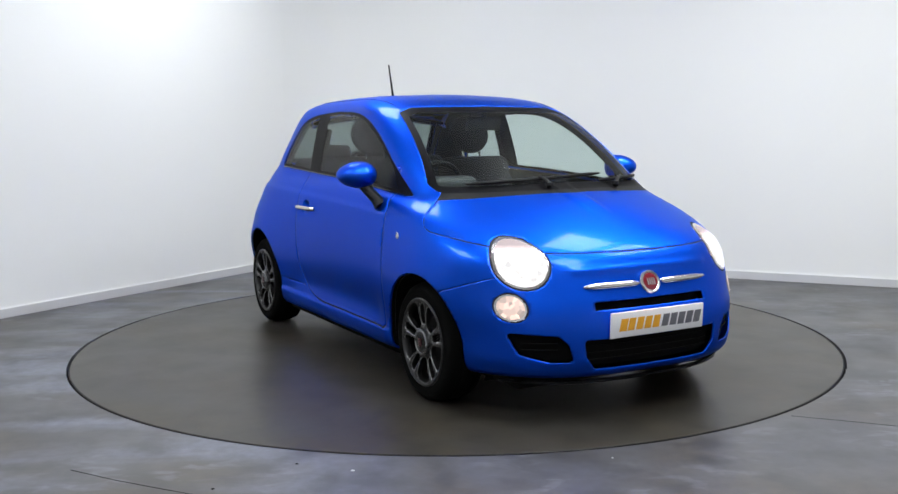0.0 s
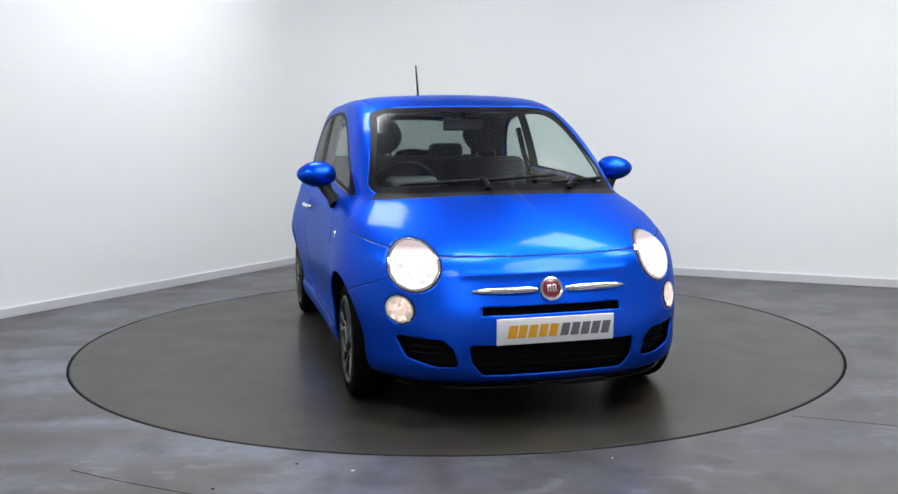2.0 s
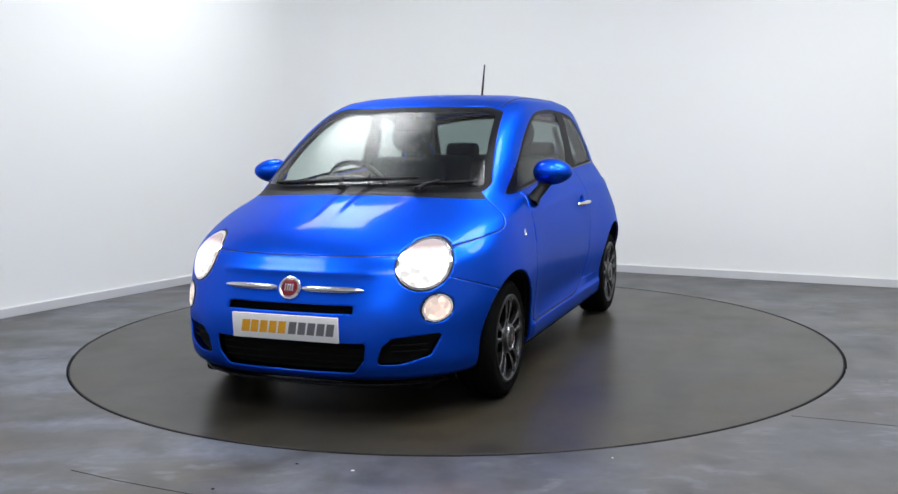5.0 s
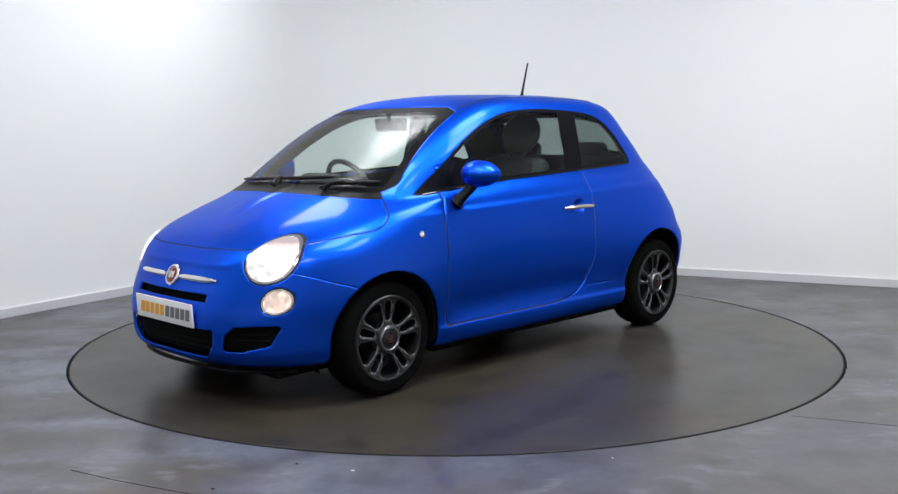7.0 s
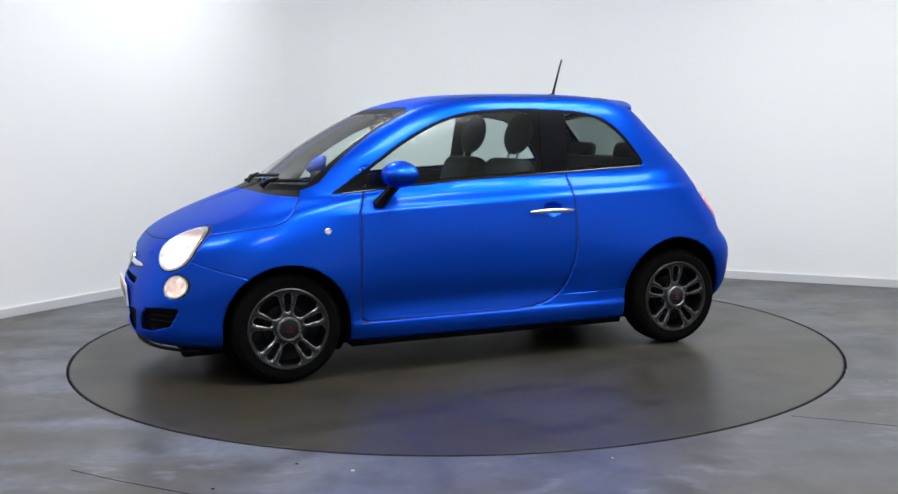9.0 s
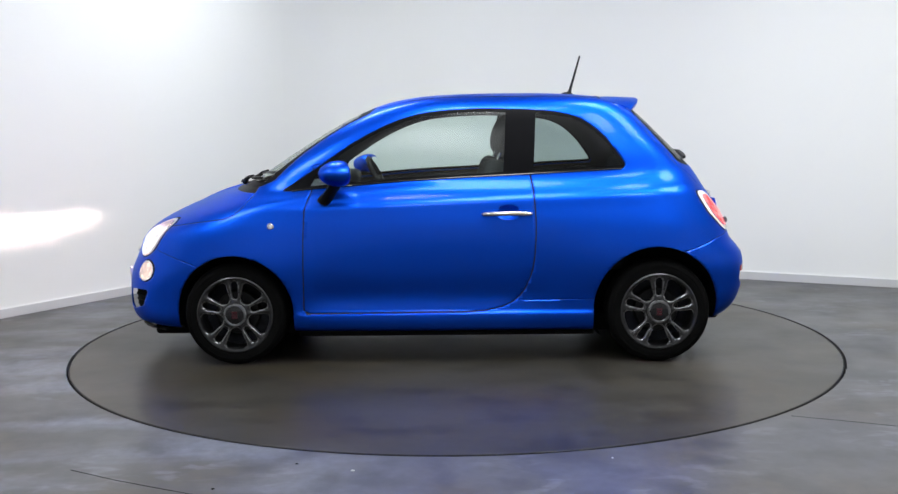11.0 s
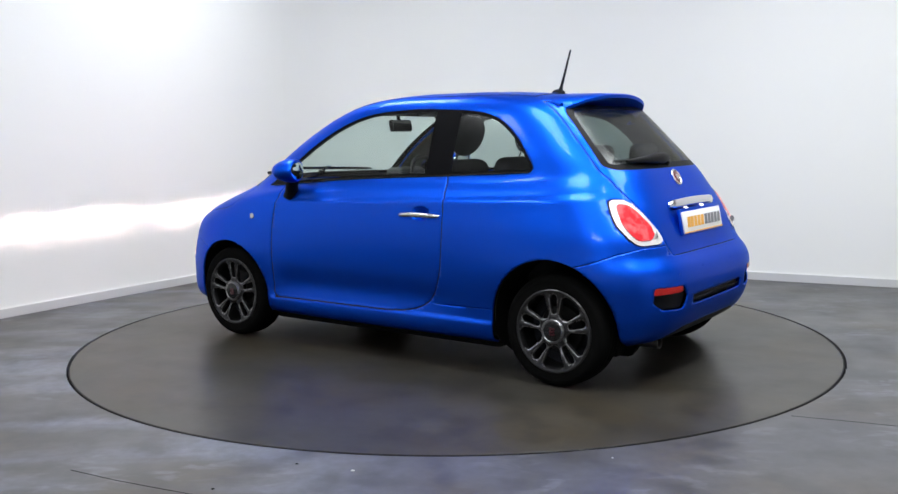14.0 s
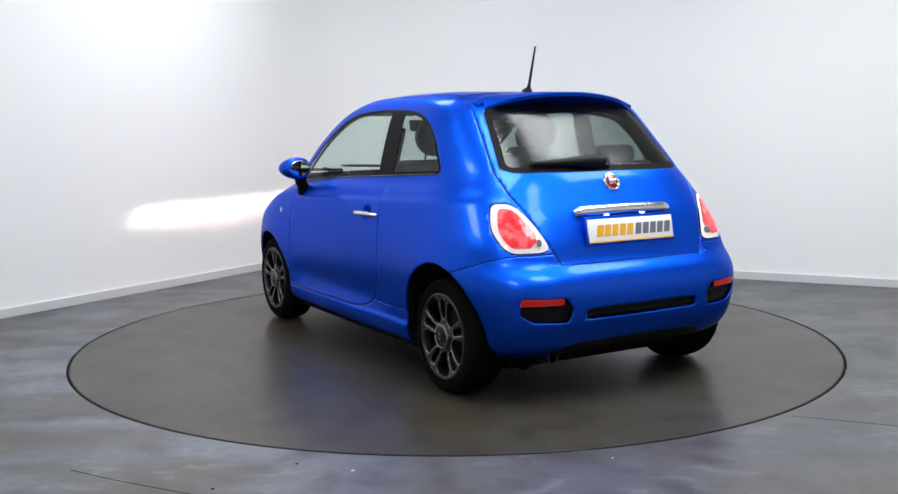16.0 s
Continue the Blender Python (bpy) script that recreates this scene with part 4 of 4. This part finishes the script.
def badge(c, axis_m):
    ob = part("badge", lathe_bm([(0, 0), (0.047, 0), (0.048, 0.004), (0.045, 0.009), (0.039, 0.010), (0.036, 0.007), (0, 0.007)], 40, Matrix.Translation(c) @ axis_m), M_CHROME, CAR, "round chrome and maroon badge")
    part("badge_field", lathe_bm([(0, 0.0095), (0.030, 0.009), (0.035, 0.0075), (0.035, 0.005), (0, 0.005)], 40, Matrix.Translation(c) @ axis_m), M_MAROON, ob)
    for k in range(4):
        part("badge_stroke", box_bm(0.0055, 0.028, 0.002, Matrix.Translation(c) @ axis_m @ pose((k - 1.5) * 0.0105, 0, 0.0105), 0.0005), M_CHROME, ob)


TO_FRONT = Matrix(((0, 0, 1, 0), (1, 0, 0, 0), (0, 1, 0, 0), (0, 0, 0, 1)))
TO_REAR = Matrix(((0, 0, -1, 0), (-1, 0, 0, 0), (0, 1, 0, 0), (0, 0, 0, 1)))


def brightwork():
    badge(on_front(0, 0.588, 0.004), TO_FRONT @ pose(0, 0, 0, -24, 0, 0) @ Matrix.Diagonal((1.12, 1.12, 1.1, 1)))
    badge(on_rear(0, 1.004, 0.002), TO_REAR @ pose(0, 0, 0, -28, 0, 0))
    for s in (1, -1):
        ys = np.linspace(0.062, 0.342, 12)
        pts = [on_front(s * y, 0.588, 0.005) for y in ys]
        part("whisker_bar", tube_bm(pts, 0.0160, 10, [0.50, 0.9, 1, 1, 1, 1, 1, 1, 0.95, 0.85, 0.65, 0.25], 1.0), M_CHROME, CAR, "slim chrome nose bar")
        # door handle over its dish
        pts = [on_side(x, 0.817 + 0.004 * math.sin((x + 1.36) / -0.25 * math.pi), s, o) for x, o in
               ((-1.352, 0.002), (-1.362, 0.014), (-1.40, 0.026), (-1.45, 0.031), (-1.50, 0.032), (-1.55, 0.029), (-1.60, 0.018), (-1.612, 0.004))]
        part("door_handle", tube_bm(pts, 0.0125, 10, [0.7, 0.9, 1, 1.05, 1.05, 1, 0.9, 0.7], 1.0), M_SATIN, CAR, "satin silver door handle")
        # side repeater
        c = on_side(-0.211, 0.762, s, 0.0)
        ob = part("side_repeater", lathe_bm([(0.018, -0.002), (0.0185, 0.003), (0.014, 0.005), (0.013, 0.003)], 24, Matrix.Translation(c) @ pose(0, 0, 0, -90 * s, 0, 0)), M_CHROME, CAR)
        part("repeater_lens", lathe_bm([(0, 0.005), (0.008, 0.0045), (0.013, 0.002)], 20, Matrix.Translation(c) @ pose(0, 0, 0, -90 * s, 0, 0)), M_TAILCLEAR, ob)
        # door mirror
        c = Vector((-0.600, 0.838 * s, 1.043)) + OFF
        bm = bmesh.new()
        bmesh.ops.create_uvsphere(bm, u_segments=32, v_segments=20, radius=1)
        for v in bm.verts:
            x, y, z = v.co
            v.co = (x * 0.118 if x > 0 else x * 0.066, y * 0.104, z * 0.068 * (1 - 0.15 * y * s))
            if x < -0.25:
                v.co.x = max(v.co.x, -0.032)
        bm.transform(Matrix.Translation(c) @ pose(0, 0, 0, 0, 0, 20 * s))
        cap = part("mirror_cap", bm, M_PAINT, CAR, "blue teardrop door mirror on black stalk")
        part("mirror_glass", lathe_bm([(0, 0.003), (0.9, 0.003), (0.97, 0.0), (0, 0)], 32, Matrix.Translation(c) @ pose(0, 0, 0, 0, 0, 20 * s) @ pose(-0.034, 0, 0) @ pose(0, 0, 0, 0, -90, 0) @ Matrix.Diagonal((0.052, 0.086, 1, 1))), M_MIRROR, cap)
        a, b = Vector((-0.575, 0.808 * s, 1.00)) + OFF, on_side(-0.500, 0.890, s, -0.012)
        part("mirror_stalk", tube_bm([a, a.lerp(b, 0.35) + Vector((0, 0.004 * s, -0.004)), a.lerp(b, 0.7), b], 0.043, 12, [1.05, 0.85, 0.9, 1.15], 0.7), M_BLACK, cap)
        # reversing lamp in the tail lamp
        part("reversing_lamp", lathe_bm([(0, 0.004), (0.015, 0.003), (0.0175, 0.0)], 20, Matrix.Translation(on_rear(s * 0.522, 0.752, 0.014)) @ TO_REAR @ pose(0, 0, 0, -12, -18 * -s, 0)), M_GREY, CAR)
        # waist strip below the windows
        pts = [on_side(x, z, s, 0.002) for x, z in DLO[-48::4][::-1] if x < -0.3]
        part("waist_strip", tube_bm(pts, 0.0045, 6), M_GLOSSBLACK, CAR)
        # parking sensors
        for y, z in ((0.20, 0.575), (0.48, 0.565)):
            part("parking_sensor", lathe_bm([(0, 0.0015), (0.009, 0.001), (0.0095, 0)], 16, Matrix.Translation(on_rear(s * y, z, 0.001)) @ TO_REAR), M_PAINT, CAR)
    # tailgate grip above the plate
    ys = np.linspace(-0.292, 0.292, 21)
    pts = [on_rear(y, 0.872 + 0.008 * (1 - (y / 0.29) ** 2), 0.020 - 0.012 * (y / 0.29) ** 4) for y in ys]
    part("tailgate_grip", tube_bm(pts, 0.019, 12, [0.5] + [1] * 19 + [0.5], 1.45), M_CHROME, CAR, "broad chrome tailgate grip")
    for y in (0.11, -0.11):
        part("plate_lamp", box_bm(0.012, 0.03, 0.008, Matrix.Translation(on_rear(y, 0.851, 0.018)), 0.002), M_PLATELAMP, CAR)
    # slats in the lower grille and side vents
    for z in (0.275, 0.305, 0.335):
        pts = [on_front(y, z, -0.030) for y in np.linspace(-0.34, 0.34, 17)]
        part("grille_slat", tube_bm(pts, 0.004, 6), M_PIT, CAR)
    for s in (1, -1):
        for z in (0.325, 0.352):
            pts = [on_front(s * y, z, -0.030) for y in np.linspace(0.46, 0.59, 7)]
            part("vent_slat", tube_bm(pts, 0.0045, 6), M_PIT, CAR)
    pts = [on_rear(y, 0.42, -0.012) for y in np.linspace(-0.33, 0.33, 17)]
    part("grille_slat", tube_bm(pts, 0.004, 6), M_BLACK, CAR)
    # splitter under the nose
    pts = [on_front(y, 0.190, 0.016) - Vector((0, 0, 0.018)) for y in np.linspace(-0.62, 0.62, 31)]
    part("front_splitter", tube_bm(pts, 0.016, 8, None, 0.5), M_BLACK, CAR)
    # exhaust
    part("exhaust_tip", lathe_bm([(0.024, 0), (0.030, 0.0), (0.031, 0.004), (0.031, 0.11), (0.024, 0.11), (0.0235, 0.0)], 24, Matrix.Translation(OFF + Vector((-2.70, 0.43, 0.205))) @ pose(0, 0, 0, 0, 90, 0)), M_RIM, CAR)


def roof_fittings():
    # mast
    a, b = Vector((-1.895, 0, 1.468)) + OFF, Vector((-1.962, 0, 1.705)) + OFF
    n = 10
    part("aerial", tube_bm([a.lerp(b, k / n) for k in range(n + 1)], 0.0075, 8, [3.0, 1.5] + [1.05 - 0.5 * k / n for k in range(n - 1)]), M_BLACK, CAR, "short black roof aerial")
    bm = bmesh.new()
    bmesh.ops.create_uvsphere(bm, u_segments=20, v_segments=12, radius=1, matrix=Matrix.Translation(Vector((-1.885, 0, 1.468)) + OFF) @ Matrix.Diagonal((0.042, 0.020, 0.022, 1)))
    part("aerial_base", bm, M_BLACK, CAR)
    # roof spoiler over the rear window
    bm = bmesh.new()
    cols = []
    for k in range(33):
        u = -1 + k / 16
        y = 0.495 * u
        q = abs(u) ** 2.5
        zr = along(GRID[GRID[:, 2] > 1.25], (-2.03, abs(y)), (0, 1))[2]
        zt = 1.452 - 0.055 * u * u - 0.035 * abs(u) ** 6
        xt = -2.292 + 0.085 * u * u + 0.05 * abs(u) ** 8
        prof = [(-2.01, zr - 0.004 - 0.010 * abs(u) ** 4), (-2.08, zr * 0.65 + zt * 0.35 + 0.006), (-2.17, zr * 0.3 + zt * 0.7 + 0.005), (xt + 0.012, zt), (xt, zt - 0.006), (xt + 0.004, zt - 0.022),
                (xt + 0.05, zt - 0.045), (xt + 0.085, zt - 0.075), (-2.13, zt - 0.07)]
        cols.append([bm.verts.new(Vector((x, y, z)) + OFF) for x, z in prof])
    for a, b in zip(cols, cols[1:]):
        for k in range(len(a) - 1):
            bm.faces.new((a[k], b[k], b[k + 1], a[k + 1]))
    bm.faces.new(cols[0])
    bm.faces.new(cols[-1][::-1])
    bmesh.ops.recalc_face_normals(bm, faces=bm.faces[:])
    part("roof_spoiler", bm, M_PAINT, CAR, "blue roof spoiler above the rear window")
    # black bar added below the spoiler, painting in the shade over the glass
    pts = [Vector((-2.195 + 0.075 * (u / 1) ** 2, 0.49 * u, 1.366 - 0.055 * u * u)) + OFF for u in np.linspace(-1, 1, 21)]
    part("spoiler_shade_bar", tube_bm(pts, 0.021, 8), M_GLOSSBLACK, CAR)
    # roof seams running back from the screen, and a seam across before the spoiler
    for s in (1, -1):
        pts = []
        for x in np.linspace(-0.78, -2.02, 26):
            y = 0.50 + 0.012 * math.sin((x + 0.78) / -1.24 * math.pi) - 0.03 * max(0, (-1.8 - x) / 0.22)
            p = along(GRID[GRID[:, 2] > 1.2], (x, y), (0, 1))
            pts.append(Vector((x, y * s, p[2] - 0.001)) + OFF)
        part("roof_seam", tube_bm(pts, 0.0035, 6), M_GAP, CAR)
    pts = []
    for y in np.linspace(-0.47, 0.47, 25):
        p = along(GRID[GRID[:, 2] > 1.2], (-2.015, abs(y)), (0, 1))
        pts.append(Vector((-2.015, y, p[2] + 0.001)) + OFF)
    part("spoiler_seam", tube_bm(pts, 0.0032, 6), M_GAP, CAR)


def wipers():
    def on_screen(y, z, out):
        p = along(SCREEN, (abs(y), z), (1, 2))
        return Vector((p[0] + out * 0.5, y, z + out * 0.8)) + OFF
    blades = [((-0.50, 0.992), (0.30, 1.022), (-0.08, 0.975)), ((0.25, 0.990), (0.585, 1.002), (0.33, 0.968))]
    for (y0, z0), (y1, z1), (py, pz) in blades:
        n = 12
        pts = [on_screen(y0 + (y1 - y0) * k / n, z0 + (z1 - z0) * k / n, 0.016) for k in range(n + 1)]
        ob = part("wiper", tube_bm(pts, 0.0095, 8, [0.5] + [1] * (n - 1) + [0.5], 1.0), M_BLACK, CAR, "black windscreen wiper")
        mid = pts[n // 2]
        piv = on_screen(py, pz, 0.016)
        part("wiper_arm", tube_bm([piv, piv.lerp(mid, 0.4) + Vector((0, 0, 0.016)), mid + Vector((0, 0, 0.012))], 0.011, 8, [1.5, 1.0, 0.7]), M_BLACK, ob)
        part("wiper_pivot", lathe_bm([(0, 0.02), (0.016, 0.016), (0.02, 0.0)], 16, Matrix.Translation(piv)), M_BLACK, ob)
    # rear wiper: broad cover with its blade lying low on the glass
    a, b = on_rear(0.0, 1.108, 0.026), on_rear(0.42, 1.100, 0.02)
    n = 8
    ob = part("rear_wiper", tube_bm([a.lerp(b, k / n) + Vector((-0.012 * math.sin(k / n * 3.1), 0, 0)) for k in range(n + 1)], 0.033, 10,
                                    [0.7, 1.0, 1.0, 0.85, 0.7, 0.55, 0.45, 0.35, 0.2], 1.0), M_BLACK, CAR, "black rear wiper")
    part("rear_wiper_pivot", lathe_bm([(0, 0.02), (0.03, 0.014), (0.04, -0.01)], 20, Matrix.Translation(on_rear(-0.01, 1.098, 0.006)) @ TO_REAR @ pose(0, 0, 0, -40, 0, 0)), M_BLACK, ob)


# ---------------------------------------------------------------- underside and cabin
def underside():
    for c, yin in ((ARCH_F, 0.50), (ARCH_R, 0.50)):
        for s in (1, -1):
            bm = bmesh.new()
            outer, inner = [], []
            for k in range(33):
                a = math.radians(-35 + 250 * k / 32)
                x, z = c[0] + (c[2] + 0.004) * math.cos(a), c[1] + (c[2] + 0.004) * math.sin(a)
                yo = along(SIDE, (x, z), (0, 2))[1] - 0.012
                outer.append(bm.verts.new(Vector((x, s * yo, max(z, 0.13))) + OFF))
                inner.append(bm.verts.new(Vector((x, s * yin, max(z, 0.13))) + OFF))
            for k in range(32):
                bm.faces.new((outer[k], outer[k + 1], inner[k + 1], inner[k]))
            bm.faces.new(inner)
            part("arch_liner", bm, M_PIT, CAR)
    # near-black underbody and sill, set low to block light beneath the car
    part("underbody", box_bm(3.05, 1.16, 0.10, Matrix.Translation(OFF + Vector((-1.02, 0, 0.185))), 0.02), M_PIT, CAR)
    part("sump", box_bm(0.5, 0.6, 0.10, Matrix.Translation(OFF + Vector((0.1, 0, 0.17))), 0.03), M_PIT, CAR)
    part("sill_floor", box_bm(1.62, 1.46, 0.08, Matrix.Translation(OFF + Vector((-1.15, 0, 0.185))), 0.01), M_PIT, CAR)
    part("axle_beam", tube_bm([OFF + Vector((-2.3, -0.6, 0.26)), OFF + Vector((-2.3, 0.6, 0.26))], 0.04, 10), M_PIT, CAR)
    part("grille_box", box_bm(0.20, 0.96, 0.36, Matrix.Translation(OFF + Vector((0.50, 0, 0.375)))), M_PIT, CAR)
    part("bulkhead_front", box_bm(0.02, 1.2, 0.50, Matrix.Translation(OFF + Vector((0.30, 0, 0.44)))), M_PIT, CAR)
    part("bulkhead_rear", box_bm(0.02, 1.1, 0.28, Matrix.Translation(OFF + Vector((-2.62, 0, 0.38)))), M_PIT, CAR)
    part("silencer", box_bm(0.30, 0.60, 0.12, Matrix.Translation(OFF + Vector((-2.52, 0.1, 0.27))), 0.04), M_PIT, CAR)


def rounded_box(sx, sy, sz, m, r):
    return box_bm(sx, sy, sz, m, r, 4)


def seat(y):
    root = part("seat", rounded_box(0.52, 0.50, 0.16, Matrix.Translation(OFF + Vector((-1.02, y, 0.50))) @ pose(0, 0, 0, 0, -8, 0), 0.06), M_SEAT, CAR, "dark cloth front seat")
    back = Matrix.Translation(OFF + Vector((-1.36, y, 0.80))) @ pose(0, 0, 0, 0, -17, 0)
    part("backrest", rounded_box(0.14, 0.50, 0.62, back, 0.065), M_SEAT, root)
    bm = bmesh.new()
    bmesh.ops.create_uvsphere(bm, u_segments=24, v_segments=16, radius=1, matrix=back @ pose(0.0, 0, 0.46) @ Matrix.Diagonal((0.06, 0.142, 0.125, 1)))
    part("headrest", bm, M_SEAT, root)
    for q in (0.06, -0.06):
        part("headrest_post", tube_bm([back @ Vector((0, q, 0.28)), back @ Vector((0, q, 0.40))], 0.007, 8), M_CHROME, root)


def cabin():
    for key, s in [(k, s) for k in ("body", "door", "tailgate", "bonnet") for s in (1, -1)]:
        if key == "bonnet":
            continue
        panel("cabin_lining", PANELS[key], M_TRIM, CAR, s, -0.030)
    for y in (0.34, -0.34):
        seat(y)
    bench = part("rear_seat", rounded_box(0.46, 1.10, 0.16, Matrix.Translation(OFF + Vector((-1.95, 0, 0.55))), 0.06), M_SEAT, CAR, "dark cloth rear bench")
    part("rear_backrest", rounded_box(0.12, 1.12, 0.52, Matrix.Translation(OFF + Vector((-2.22, 0, 0.84))) @ pose(0, 0, 0, 0, -14, 0), 0.05), M_SEAT, bench)
    for y in (0.28, -0.28):
        part("rear_headrest", rounded_box(0.09, 0.25, 0.11, Matrix.Translation(OFF + Vector((-2.28, y, 1.125))) @ pose(0, 0, 0, 0, -12, 0), 0.042), M_SEAT, bench)
    # dash, binnacle, wheel on the right side
    bm = bmesh.new()
    cols = []
    prof = [(-0.10, 0.90), (-0.16, 0.945), (-0.30, 0.965), (-0.46, 0.955), (-0.54, 0.92), (-0.56, 0.86), (-0.54, 0.76), (-0.46, 0.64), (-0.30, 0.60)]
    for k in range(13):
        y = -0.63 + 1.26 * k / 12
        cols.append([bm.verts.new(Vector((x + 0.03 * (y / 0.63) ** 2, y, z - 0.012 * (y / 0.63) ** 2)) + OFF) for x, z in prof])
    for a, b in zip(cols, cols[1:]):
        for k in range(len(a) - 1):
            bm.faces.new((a[k], b[k], b[k + 1], a[k + 1]))
    bmesh.ops.recalc_face_normals(bm, faces=bm.faces[:])
    dash = part("dashboard", bm, M_TRIM, CAR, "dark dashboard")
    part("binnacle", rounded_box(0.16, 0.28, 0.10, Matrix.Translation(OFF + Vector((-0.50, -0.35, 0.975))), 0.045), M_TRIM, dash)
    part("centre_stack", rounded_box(0.16, 0.30, 0.36, Matrix.Translation(OFF + Vector((-0.55, 0, 0.74))) @ pose(0, 0, 0, 0, -14, 0), 0.03), M_TRIM, dash)
    wm = Matrix.Translation(OFF + Vector((-0.72, -0.35, 0.93))) @ pose(0, 0, 0, 0, -62, 0)
    ring = [wm @ Vector((0.182 * math.cos(a), 0.182 * math.sin(a), 0)) for a in np.linspace(0, 2 * math.pi, 41)]
    wh = part("steering_wheel", tube_bm(ring, 0.016, 10), M_BLACK, CAR, "black three-spoke steering wheel")
    part("steering_hub", lathe_bm([(0, 0.03), (0.05, 0.025), (0.065, 0.0), (0, -0.02)], 24, wm), M_BLACK, wh)
    for a in (0, 90, 180):
        r = math.radians(a + 90)
        part("steering_spoke", tube_bm([wm @ Vector((0.04 * math.cos(r), 0.04 * math.sin(r), 0)), wm @ Vector((0.178 * math.cos(r), 0.178 * math.sin(r), 0))], 0.018, 8, None, 0.5), M_BLACK, wh)
    part("steering_column", tube_bm([wm @ Vector((0, 0, 0)), OFF + Vector((-0.45, -0.35, 0.80))], 0.035, 10), M_BLACK, wh)
    # inside mirror and sun visors
    c = OFF + Vector((-0.74, 0.0, 1.300))
    mir = part("inside_mirror", rounded_box(0.03, 0.235, 0.075, Matrix.Translation(c) @ pose(0, 0, 0, 0, 10, 6), 0.014), M_TRIM, CAR, "black inside mirror")
    part("inside_mirror_glass", box_bm(0.002, 0.215, 0.058, Matrix.Translation(c) @ pose(0, 0, 0, 0, 10, 6) @ pose(-0.0165, 0, 0)), M_MIRROR, mir)
    part("inside_mirror_stem", tube_bm([c, c + Vector((0.03, 0, 0.09))], 0.012, 8), M_BLACK, mir)
    for y in (0.30, -0.30):
        part("sun_visor", rounded_box(0.14, 0.36, 0.016, Matrix.Translation(OFF + Vector((-0.86, y, 1.385))) @ pose(0, 0, 0, 0, 16, 0), 0.007), M_PALE, CAR)
    # gear lever, seat-belt loops
    part("gear_lever", tube_bm([OFF + Vector((-0.66, 0, 0.70)), OFF + Vector((-0.70, 0, 0.80))], 0.016, 8, [0.6, 1.4]), M_BLACK, CAR)
    for s in (1, -1):
        part("seat_belt", tube_bm([on_side(-1.56, z, s, -0.05) for z in (1.28, 1.1, 0.9, 0.6)], 0.018, 6, None, 0.3), M_BLACK, CAR)


for s in (1, -1):
    headlamp_works(s)
plates()
brightwork()
roof_fittings()
wipers()
underside()
cabin()


# ---------------------------------------------------------------- what moves
def motions():
    rows = [(t, pose(0, 0, 0, 0, 0, a)) for t, a in TURN]
    walk(TABLE, rows)
    walk(CAR, rows)


motions()
